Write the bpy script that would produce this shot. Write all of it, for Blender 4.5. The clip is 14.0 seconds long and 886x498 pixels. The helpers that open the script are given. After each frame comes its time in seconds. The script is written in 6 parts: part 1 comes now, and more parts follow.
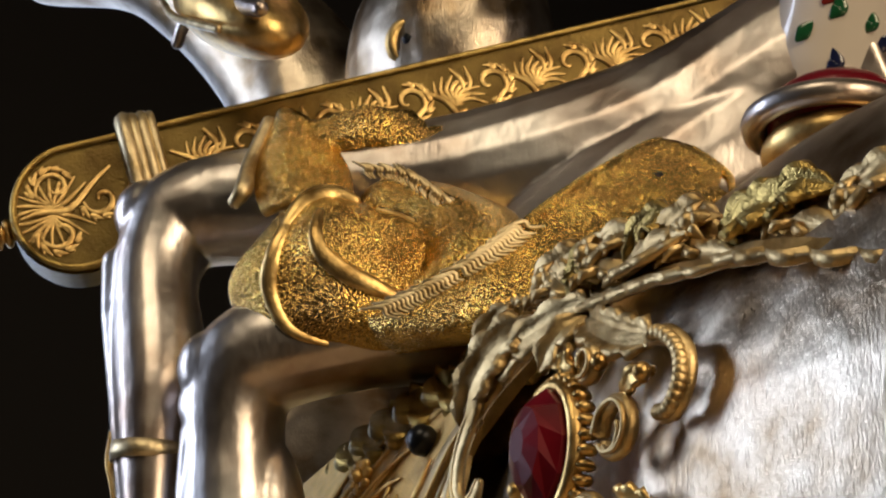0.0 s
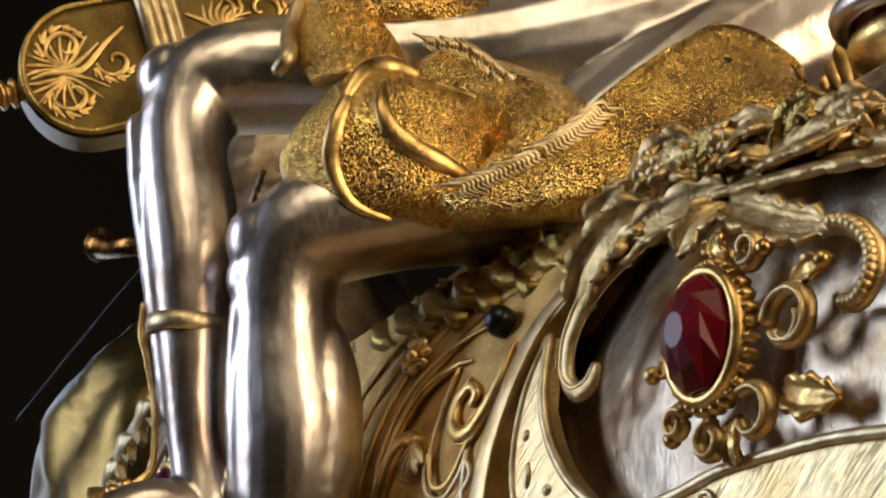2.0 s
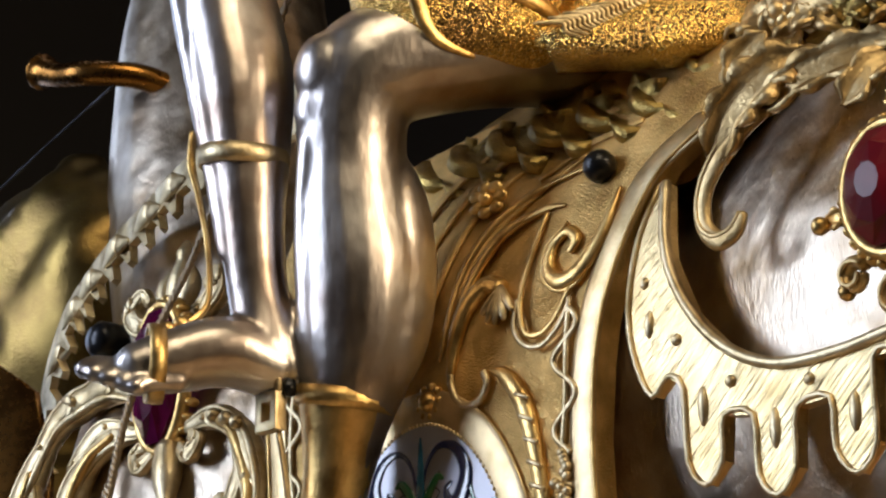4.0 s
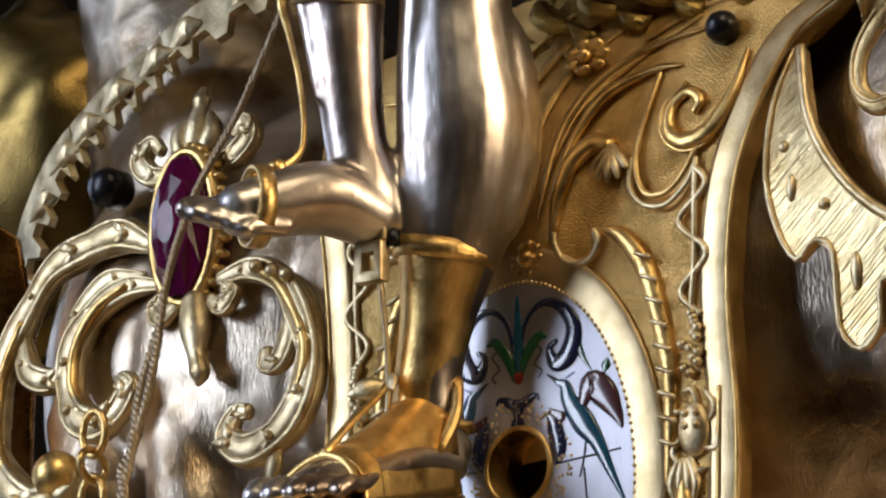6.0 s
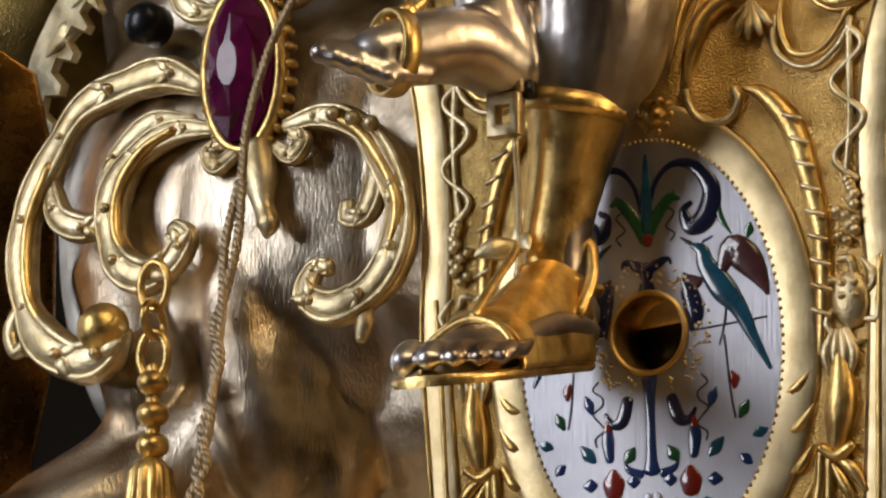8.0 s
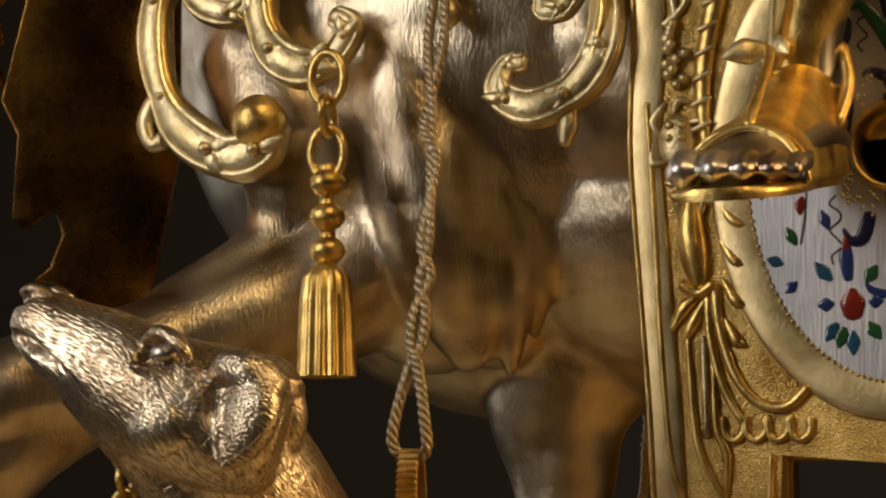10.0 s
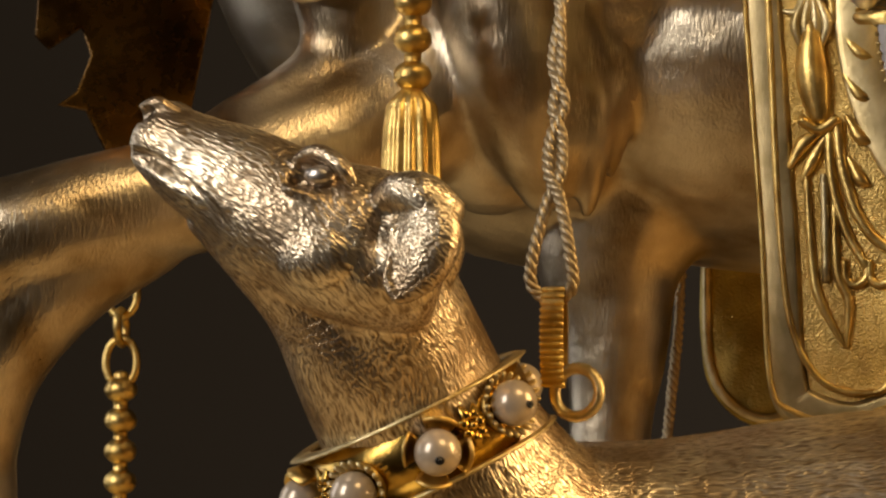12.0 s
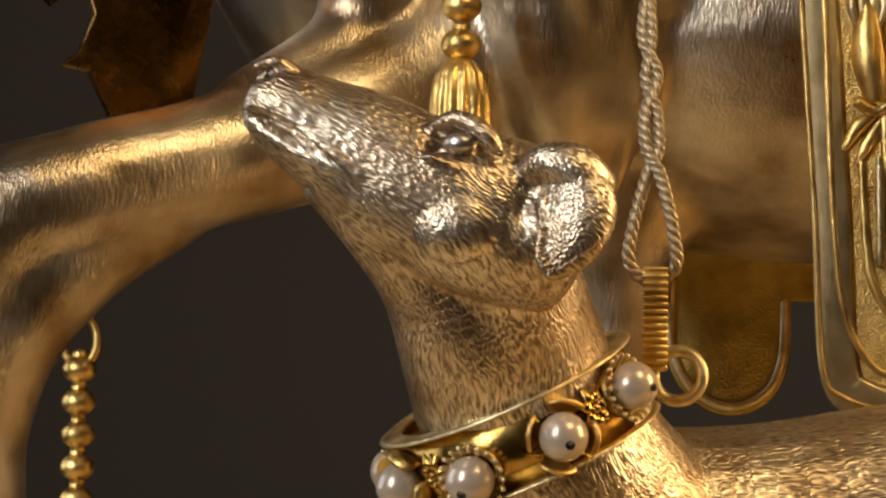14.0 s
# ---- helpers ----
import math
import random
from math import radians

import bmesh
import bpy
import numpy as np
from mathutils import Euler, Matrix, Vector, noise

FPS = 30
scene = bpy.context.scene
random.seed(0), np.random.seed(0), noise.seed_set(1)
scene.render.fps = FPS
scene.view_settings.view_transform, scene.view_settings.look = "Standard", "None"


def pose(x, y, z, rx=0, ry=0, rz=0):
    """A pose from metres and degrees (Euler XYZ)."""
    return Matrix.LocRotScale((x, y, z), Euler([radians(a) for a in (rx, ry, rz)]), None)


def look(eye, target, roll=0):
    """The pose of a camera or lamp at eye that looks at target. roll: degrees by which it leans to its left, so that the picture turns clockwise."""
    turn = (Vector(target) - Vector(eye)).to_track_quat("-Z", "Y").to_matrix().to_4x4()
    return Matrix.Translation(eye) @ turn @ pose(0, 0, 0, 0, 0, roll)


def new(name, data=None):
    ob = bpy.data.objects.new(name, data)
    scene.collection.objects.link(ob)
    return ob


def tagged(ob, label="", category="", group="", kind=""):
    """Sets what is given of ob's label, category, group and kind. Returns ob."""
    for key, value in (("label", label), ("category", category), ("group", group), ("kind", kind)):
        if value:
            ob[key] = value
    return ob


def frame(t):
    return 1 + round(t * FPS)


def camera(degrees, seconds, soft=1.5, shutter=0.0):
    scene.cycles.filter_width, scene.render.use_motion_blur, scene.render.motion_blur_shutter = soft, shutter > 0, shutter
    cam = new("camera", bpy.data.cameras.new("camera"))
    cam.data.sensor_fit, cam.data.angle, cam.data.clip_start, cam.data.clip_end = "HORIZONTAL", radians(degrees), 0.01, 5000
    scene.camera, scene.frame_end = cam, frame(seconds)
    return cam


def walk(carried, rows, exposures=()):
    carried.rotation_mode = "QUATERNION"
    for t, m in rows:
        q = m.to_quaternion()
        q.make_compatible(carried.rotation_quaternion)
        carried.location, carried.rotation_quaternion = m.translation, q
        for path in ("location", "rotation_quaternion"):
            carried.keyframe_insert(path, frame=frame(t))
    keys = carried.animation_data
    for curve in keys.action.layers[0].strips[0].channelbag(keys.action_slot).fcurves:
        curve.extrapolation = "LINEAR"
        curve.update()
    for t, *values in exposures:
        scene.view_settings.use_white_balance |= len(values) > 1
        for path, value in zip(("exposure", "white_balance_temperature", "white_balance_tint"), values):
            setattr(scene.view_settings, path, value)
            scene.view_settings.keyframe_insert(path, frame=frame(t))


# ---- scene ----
# The place is a gilt silver table piece about 20 cm high. Lengths below are in centimetres and scaled by CM.
CM = 0.01
cam = camera(20.0, 14.0, soft=2.4)
PATH = [
    (0.0, pose(0.29082, -0.11768, -0.04630, 112.390, 0, 64.858) @ pose(0, 0, 0, 0, 0, 1.025)),
    (0.5, pose(0.28400, -0.12845, -0.04686, 112.207, 0, 62.750) @ pose(0, 0, 0, 0, 0, 0.888)),
    (1.0, pose(0.27673, -0.13843, -0.04620, 111.566, 0, 60.794) @ pose(0, 0, 0, 0, 0, 0.653)),
    (1.5, pose(0.26923, -0.14791, -0.04551, 110.767, 0, 58.898) @ pose(0, 0, 0, 0, 0, 0.422)),
    (2.0, pose(0.26082, -0.15736, -0.04468, 109.772, 0, 56.841) @ pose(0, 0, 0, 0, 0, 0.184)),
    (2.5, pose(0.25169, -0.16664, -0.04421, 108.916, 0, 54.611) @ pose(0, 0, 0, 0, 0, -0.071)),
    (3.0, pose(0.24084, -0.17713, -0.04333, 107.877, 0, 52.035) @ pose(0, 0, 0, 0, 0, -0.330)),
    (3.2, pose(0.23586, -0.18107, -0.04287, 107.534, 0, 51.014) @ pose(0, 0, 0, 0, 0, -0.417)),
    (5.3, pose(0.18411, -0.22041, -0.04642, 105.546, 0, 40.974) @ pose(0, 0, 0, 0, 0, -0.470)),
    (5.5, pose(0.17906, -0.22359, -0.04674, 105.285, 0, 39.968) @ pose(0, 0, 0, 0, 0, -0.461)),
    (6.0, pose(0.16541, -0.23153, -0.04704, 104.377, 0, 37.302) @ pose(0, 0, 0, 0, 0, -0.498)),
    (6.5, pose(0.15272, -0.23866, -0.04685, 103.468, 0, 34.804) @ pose(0, 0, 0, 0, 0, -0.616)),
    (7.0, pose(0.13976, -0.24343, -0.04661, 102.733, 0, 32.492) @ pose(0, 0, 0, 0, 0, -0.660)),
    (7.2, pose(0.13475, -0.24489, -0.04619, 102.421, 0, 31.662) @ pose(0, 0, 0, 0, 0, -0.656)),
    (9.3, pose(0.07737, -0.25464, -0.03424, 97.027, 0, 25.722) @ pose(0, 0, 0, 0, 0, -0.535)),
    (9.5, pose(0.07153, -0.25559, -0.03444, 96.589, 0, 24.865) @ pose(0, 0, 0, 0, 0, -0.456)),
    (10.0, pose(0.05638, -0.25707, -0.03534, 95.450, 0, 22.648) @ pose(0, 0, 0, 0, 0, -0.240)),
    (10.5, pose(0.04368, -0.25719, -0.03600, 94.297, 0, 20.795) @ pose(0, 0, 0, 0, 0, -0.038)),
    (11.0, pose(0.03065, -0.25713, -0.03773, 93.376, 0, 18.767) @ pose(0, 0, 0, 0, 0, 0.004)),
    (11.5, pose(0.01948, -0.25544, -0.03820, 92.976, 0, 16.951) @ pose(0, 0, 0, 0, 0, 0.070)),
    (12.0, pose(0.00671, -0.25273, -0.03882, 92.709, 0, 14.856) @ pose(0, 0, 0, 0, 0, 0.232)),
    (12.5, pose(-0.00524, -0.25060, -0.03916, 92.611, 0, 12.720) @ pose(0, 0, 0, 0, 0, 0.384)),
    (13.0, pose(-0.01705, -0.24948, -0.03932, 92.545, 0, 10.443) @ pose(0, 0, 0, 0, 0, 0.539)),
    (13.5, pose(-0.02690, -0.25119, -0.03954, 92.506, 0, 8.387) @ pose(0, 0, 0, 0, 0, 0.729)),
    (14.0, pose(-0.03771, -0.25020, -0.04016, 92.589, 0, 5.977) @ pose(0, 0, 0, 0, 0, 0.915)),
]
# the film's picture warms and darkens a little on the way down
walk(cam, PATH, exposures=[(0.0, -0.52, 5800, 10), (2.4, -0.44, 5950, 10), (3.1, 0.0, 5800, 10), (5.3, -0.14, 5950, 10), (7.0, 0.0, 6000, 10), (9.5, -0.48, 8800, 10), (11.5, -0.02, 9100, 10), (13.0, 0.22, 8700, 10), (14.0, 0.32, 8000, 10)])

# ---- world and lamps: a dark gallery, four unseen soft lamps added for the highlights ----
world = bpy.data.worlds.new("gallery_air")
scene.world = world
world.use_nodes = True
world.node_tree.nodes["Background"].inputs[0].default_value = (0.9, 0.85, 0.8, 1)
world.node_tree.nodes["Background"].inputs[1].default_value = 0.02


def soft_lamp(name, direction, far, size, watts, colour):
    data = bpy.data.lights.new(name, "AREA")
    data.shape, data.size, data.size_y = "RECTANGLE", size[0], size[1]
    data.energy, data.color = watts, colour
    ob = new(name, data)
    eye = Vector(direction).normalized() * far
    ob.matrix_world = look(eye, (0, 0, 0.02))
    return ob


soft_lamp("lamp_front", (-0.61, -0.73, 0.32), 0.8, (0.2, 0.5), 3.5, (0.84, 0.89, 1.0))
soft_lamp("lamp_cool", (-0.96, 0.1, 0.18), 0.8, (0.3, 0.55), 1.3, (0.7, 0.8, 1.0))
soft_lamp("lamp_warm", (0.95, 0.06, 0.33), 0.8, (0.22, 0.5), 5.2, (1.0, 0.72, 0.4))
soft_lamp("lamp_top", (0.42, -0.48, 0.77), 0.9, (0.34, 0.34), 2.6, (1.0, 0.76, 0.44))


# ---- materials ----
def nodes_of(name):
    m = bpy.data.materials.new(name)
    m.use_nodes = True
    return m, m.node_tree.nodes, m.node_tree.links, m.node_tree.nodes["Principled BSDF"]


def metal(name, light, dark, rough, spread=0.12, bump=0.0, grain=900.0, stretch=(1, 1, 1), stain=160.0, kind="noise", turn=(0, 0, 0), dent=0.0, dents=170.0):
    """A worn metal: two tones in stains, uneven gloss, fine relief. grain and stain are per metre."""
    m, n, l, b = nodes_of(name)
    tc = n.new("ShaderNodeTexCoord")
    big = n.new("ShaderNodeTexNoise")
    big.inputs["Scale"].default_value, big.inputs["Detail"].default_value = stain, 6
    l.new(tc.outputs["Object"], big.inputs["Vector"])
    ramp = n.new("ShaderNodeValToRGB")
    ramp.color_ramp.elements[0].position, ramp.color_ramp.elements[1].position = 0.3, 0.62
    ramp.color_ramp.elements[0].color, ramp.color_ramp.elements[1].color = (*dark, 1), (*light, 1)
    l.new(big.outputs["Fac"], ramp.inputs["Fac"])
    l.new(ramp.outputs["Color"], b.inputs["Base Color"])
    b.inputs["Metallic"].default_value = 1.0
    mp = n.new("ShaderNodeMapping")
    mp.inputs["Scale"].default_value = stretch
    way = n.new("ShaderNodeMapping")
    way.inputs["Rotation"].default_value = turn
    l.new(tc.outputs["Object"], way.inputs["Vector"])
    l.new(way.outputs["Vector"], mp.inputs["Vector"])
    if kind == "noise":
        fine = n.new("ShaderNodeTexNoise")
        fine.inputs["Detail"].default_value = 3
        height = fine.outputs["Fac"]
    else:
        fine = n.new("ShaderNodeTexVoronoi")
        fine.feature = "SMOOTH_F1" if kind == "stipple" else "F1"
        height = fine.outputs["Distance"]
    fine.inputs["Scale"].default_value = grain
    l.new(mp.outputs["Vector"], fine.inputs["Vector"])
    mul = n.new("ShaderNodeMapRange")
    mul.inputs["From Min"].default_value, mul.inputs["From Max"].default_value = 0.2, 0.8
    mul.inputs["To Min"].default_value, mul.inputs["To Max"].default_value = rough - spread / 2, rough + spread
    mix = n.new("ShaderNodeMath")
    mix.operation = "MULTIPLY_ADD"
    mix.inputs[1].default_value, mix.inputs[2].default_value = 0.35, 0.3
    l.new(height, mix.inputs[0])
    add = n.new("ShaderNodeMath")
    add.operation = "ADD"
    l.new(mix.outputs[0], add.inputs[0])
    scaled = n.new("ShaderNodeMath")
    scaled.operation = "MULTIPLY"
    scaled.inputs[1].default_value = 0.35
    l.new(big.outputs["Fac"], scaled.inputs[0])
    l.new(scaled.outputs[0], add.inputs[1])
    l.new(add.outputs[0], mul.inputs["Value"])
    l.new(mul.outputs["Result"], b.inputs["Roughness"])
    if bump:
        bp = n.new("ShaderNodeBump")
        bp.inputs["Strength"].default_value, bp.inputs["Distance"].default_value = bump, 0.0004
        l.new(height, bp.inputs["Height"])
        l.new(bp.outputs["Normal"], b.inputs["Normal"])
        if dent:
            wave, low = n.new("ShaderNodeTexNoise"), n.new("ShaderNodeBump")
            wave.inputs["Scale"].default_value, wave.inputs["Detail"].default_value = dents, 2.5
            l.new(tc.outputs["Object"], wave.inputs["Vector"])
            low.inputs["Strength"].default_value, low.inputs["Distance"].default_value = 1.0, dent * 0.001
            l.new(wave.outputs["Fac"], low.inputs["Height"])
            l.new(low.outputs["Normal"], bp.inputs["Normal"])
    return m


def plain(name, colour, rough=0.3, metallic=0.0, coat=0.0, transmission=0.0, ior=1.5, mottled=0.25, scale=500.0):
    m, n, l, b = nodes_of(name)
    tc, no, hs = n.new("ShaderNodeTexCoord"), n.new("ShaderNodeTexNoise"), n.new("ShaderNodeMix")
    hs.data_type = "RGBA"
    no.inputs["Scale"].default_value, no.inputs["Detail"].default_value = scale, 4
    l.new(tc.outputs["Object"], no.inputs["Vector"])
    hs.inputs["A"].default_value = (*[c * (1 - mottled) for c in colour], 1)
    hs.inputs["B"].default_value = (*[min(1, c * (1 + mottled)) for c in colour], 1)
    l.new(no.outputs["Fac"], hs.inputs["Factor"])
    l.new(hs.outputs["Result"], b.inputs["Base Color"])
    b.inputs["Roughness"].default_value, b.inputs["Metallic"].default_value = rough, metallic
    b.inputs["Coat Weight"].default_value, b.inputs["Transmission Weight"].default_value = coat, transmission
    b.inputs["IOR"].default_value = ior
    return m


SILVER = metal("polished_silver", (0.7, 0.67, 0.66), (0.32, 0.24, 0.19), 0.25, 0.16, 0.1, 1500, (1, 1, 0.35), 75, dent=0.32, dents=140)
HIDE = metal("chased_silver_hide", (0.7, 0.61, 0.49), (0.28, 0.19, 0.1), 0.22, 0.18, 0.27, 3700, (1.0, 1.0, 0.22), 120, dent=0.6, dents=120)
GOLD = metal("gilt_metal", (0.9, 0.65, 0.26), (0.46, 0.28, 0.09), 0.26, 0.2, 0.2, 1600, (1, 1, 1), 300)
PALE_GOLD = metal("pale_gilt_metal", (0.86, 0.73, 0.47), (0.44, 0.33, 0.16), 0.32, 0.2, 0.25, 1700, (1, 1, 1), 280)
STIPPLE = metal("stippled_gilt", (0.96, 0.66, 0.18), (0.42, 0.27, 0.09), 0.14, 0.16, 0.8, 3800, (1, 1, 1), 130, "stipple", dent=0.35, dents=160)
MATTED = metal("matted_gilt_ground", (0.86, 0.61, 0.24), (0.44, 0.27, 0.08), 0.35, 0.18, 0.5, 6000, (1, 1, 1), 200, "stipple")
HATCHED = metal("hatched_gilt", (0.88, 0.72, 0.4), (0.66, 0.49, 0.22), 0.28, 0.12, 0.7, 1500, (0.06, 1, 1.6), 150, "noise", (0, 0.75, 0))
PALE_BAND = metal("burnished_pale_gilt", (0.81, 0.65, 0.38), (0.46, 0.34, 0.16), 0.33, 0.14, 0.1, 2200, (1, 1, 1), 220)
SOFT_GOLD = metal("satin_cast_gilt", (0.8, 0.62, 0.32), (0.34, 0.22, 0.08), 0.34, 0.2, 0.3, 1900, (1, 1, 1), 260)
BRUSHED = metal("brushed_silver_enamel_ground", (0.56, 0.56, 0.61), (0.4, 0.4, 0.44), 0.4, 0.12, 0.15, 500, (8, 1, 0.6), 90)
STEEL = plain("blackened_steel", (0.02, 0.021, 0.025), 0.3, 0.6)
BLUE = plain("blue_enamel", (0.015, 0.04, 0.16), 0.15, 0, 0.8)
INDIGO = plain("indigo_enamel", (0.012, 0.016, 0.06), 0.15, 0, 0.8)
TEAL = plain("teal_enamel", (0.012, 0.08, 0.15), 0.15, 0, 0.8, 0, 1.5, 0.8, 700)
GREEN = plain("green_enamel", (0.015, 0.09, 0.035), 0.15, 0, 0.8)
RED = plain("red_enamel", (0.2, 0.02, 0.015), 0.15, 0, 0.8)
BROWN = plain("brown_enamel", (0.075, 0.026, 0.03), 0.2, 0, 0.8, 0, 1.5, 0.8, 700)
BLACK_LINE = plain("dark_engraved_line", (0.02, 0.018, 0.02), 0.5)
RUBY = plain("red_faceted_stone", (0.15, 0.004, 0.012), 0.3, 0, 0.0, 0.2, 1.45, 0.6, 200)
AMETHYST = plain("purple_faceted_stone", (0.13, 0.007, 0.06), 0.16, 0, 0.0, 0.25, 1.45, 0.9, 260)
PEARL = plain("pearl", (0.5, 0.41, 0.33), 0.28, 0.3, 0.6, 0, 1.6, 0.12, 260)
CORD = plain("twisted_metal_thread", (0.42, 0.33, 0.22), 0.4, 0.7, 0, 0, 1.5, 0.4, 3000)
ROOM = plain("dark_gallery_paint", (0.075, 0.07, 0.073), 0.7, 0, 0, 0, 1.5, 0.1, 3)
# Unseen plinth, toned gold to bounce warm light up under the silver.
STAND = plain("warm_bounce_plinth", (0.58, 0.41, 0.2), 0.85)


DARK_GOLD = metal("toned_gilt_ground", (0.56, 0.41, 0.13), (0.25, 0.17, 0.05), 0.28, 0.16, 0.35, 3500, (1, 1, 1), 180, "stipple")
OLIVE_GOLD = metal("old_olive_gilt", (0.27, 0.19, 0.06), (0.14, 0.09, 0.03), 0.24, 0.16, 0.2, 2500, (1, 1, 1), 150)
# Darker gilt: shade on the panel and rein hook put into the colour.
SHADED_GOLD = metal("shaded_orange_gilt", (0.34, 0.16, 0.035), (0.14, 0.06, 0.015), 0.2, 0.12, 0.08, 900, (1, 1, 1), 120)


def fur_metal(name, light, dark, groove, rough, across, along, strength):
    """Chased fur on cast silver: short strokes that follow the stored flow, coloured darker in the grooves and lighter
    on top.
    """
    m, n, l, b = nodes_of(name)
    at = n.new("ShaderNodeAttribute")
    at.attribute_name = "flow"
    warp, mp, strokes, big = n.new("ShaderNodeTexNoise"), n.new("ShaderNodeMapping"), n.new("ShaderNodeTexNoise"), n.new("ShaderNodeTexNoise")
    warp.inputs["Scale"].default_value, warp.inputs["Detail"].default_value = 2.2, 2
    l.new(at.outputs["Vector"], warp.inputs["Vector"])
    sway = n.new("ShaderNodeVectorMath")
    sway.operation = "MULTIPLY_ADD"
    sway.inputs[1].default_value = (0.12, 0.12, 0.05)
    l.new(warp.outputs["Color"], sway.inputs[0])
    l.new(at.outputs["Vector"], sway.inputs[2])
    mp.inputs["Scale"].default_value = (across, across, along)
    l.new(sway.outputs[0], mp.inputs["Vector"])
    strokes.inputs["Scale"].default_value, strokes.inputs["Detail"].default_value, strokes.inputs["Roughness"].default_value = 1.0, 0.6, 0.4
    l.new(mp.outputs["Vector"], strokes.inputs["Vector"])
    big.inputs["Scale"].default_value, big.inputs["Detail"].default_value = 1.6, 5
    l.new(at.outputs["Vector"], big.inputs["Vector"])
    tone, cut, mix = n.new("ShaderNodeValToRGB"), n.new("ShaderNodeValToRGB"), n.new("ShaderNodeMix")
    for ramp, p0, p1, c0, c1 in ((tone, 0.35, 0.65, dark, light), (cut, 0.3, 0.6, (0, 0, 0), (1, 1, 1))):
        ramp.color_ramp.elements[0].position, ramp.color_ramp.elements[1].position = p0, p1
        ramp.color_ramp.elements[0].color, ramp.color_ramp.elements[1].color = (*c0, 1), (*c1, 1)
    l.new(big.outputs["Fac"], tone.inputs["Fac"])
    l.new(strokes.outputs["Fac"], cut.inputs["Fac"])
    mix.data_type = "RGBA"
    l.new(cut.outputs["Color"], mix.inputs["Factor"])
    mix.inputs["A"].default_value = (*groove, 1)
    l.new(tone.outputs["Color"], mix.inputs["B"])
    l.new(mix.outputs["Result"], b.inputs["Base Color"])
    b.inputs["Metallic"].default_value = 1.0
    gloss = n.new("ShaderNodeMapRange")
    gloss.inputs["From Min"].default_value, gloss.inputs["From Max"].default_value = 0.3, 0.7
    gloss.inputs["To Min"].default_value, gloss.inputs["To Max"].default_value = rough + 0.14, rough
    l.new(strokes.outputs["Fac"], gloss.inputs["Value"])
    l.new(gloss.outputs["Result"], b.inputs["Roughness"])
    bp = n.new("ShaderNodeBump")
    bp.inputs["Strength"].default_value, bp.inputs["Distance"].default_value = strength, 0.0004
    l.new(strokes.outputs["Fac"], bp.inputs["Height"])
    l.new(bp.outputs["Normal"], b.inputs["Normal"])
    return m


FUR = fur_metal("chased_silver_fur", (0.84, 0.74, 0.6), (0.5, 0.38, 0.27), (0.24, 0.17, 0.11), 0.3, 46.0, 8.0, 0.36)
# Deep gold tone: the dark room mirrored in the collar is coloured in.
DARK_MIRROR_GOLD = metal("dark_mirror_gilt", (0.66, 0.42, 0.12), (0.24, 0.13, 0.035), 0.14, 0.14, 0.1, 1500, (1, 1, 1), 260)


# ---- mesh helpers ----
def part(name, bm, mat, parent=None, label="", smooth=True, angle=None):
    bm.normal_update()
    bmesh.ops.recalc_face_normals(bm, faces=bm.faces[:])
    for v in bm.verts:
        v.co *= CM
    me = bpy.data.meshes.new(name)
    bm.to_mesh(me)
    bm.free()
    for m in mat if isinstance(mat, (list, tuple)) else (mat,):
        me.materials.append(m)
    if smooth:
        me.polygons.foreach_set("use_smooth", [True] * len(me.polygons))
        if angle:
            me.set_sharp_from_angle(angle=radians(angle))
    ob = new(name, me)
    if parent is not None:
        ob.parent = parent
        if parent.type == "EMPTY":
            ob.location = -parent.location
    if label:
        tagged(ob, label)
    return ob


def thing(name, at, label, category, group="", kind=""):
    ob = new(name)
    ob.empty_display_size = 0.005
    ob.location = Vector(at) * CM
    return tagged(ob, label, category, group, kind)


def spline(pts, n=6, closed=False):
    """Catmull-Rom through points of any width."""
    a = [np.array(p, float) for p in pts]
    k, out = len(a), []
    for i in range(k if closed else k - 1):
        if closed:
            p0, p1, p2, p3 = a[i - 1], a[i], a[(i + 1) % k], a[(i + 2) % k]
        else:
            p1, p2 = a[i], a[i + 1]
            p0 = a[i - 1] if i else 2 * p1 - p2
            p3 = a[i + 2] if i + 2 < k else 2 * p2 - p1
        for j in range(n):
            t = j / n
            out.append(0.5 * (2 * p1 + (p2 - p0) * t + (2 * p0 - 5 * p1 + 4 * p2 - p3) * t * t + (3 * p1 - p0 - 3 * p2 + p3) * t**3))
    if not closed:
        out.append(a[-1])
    return out


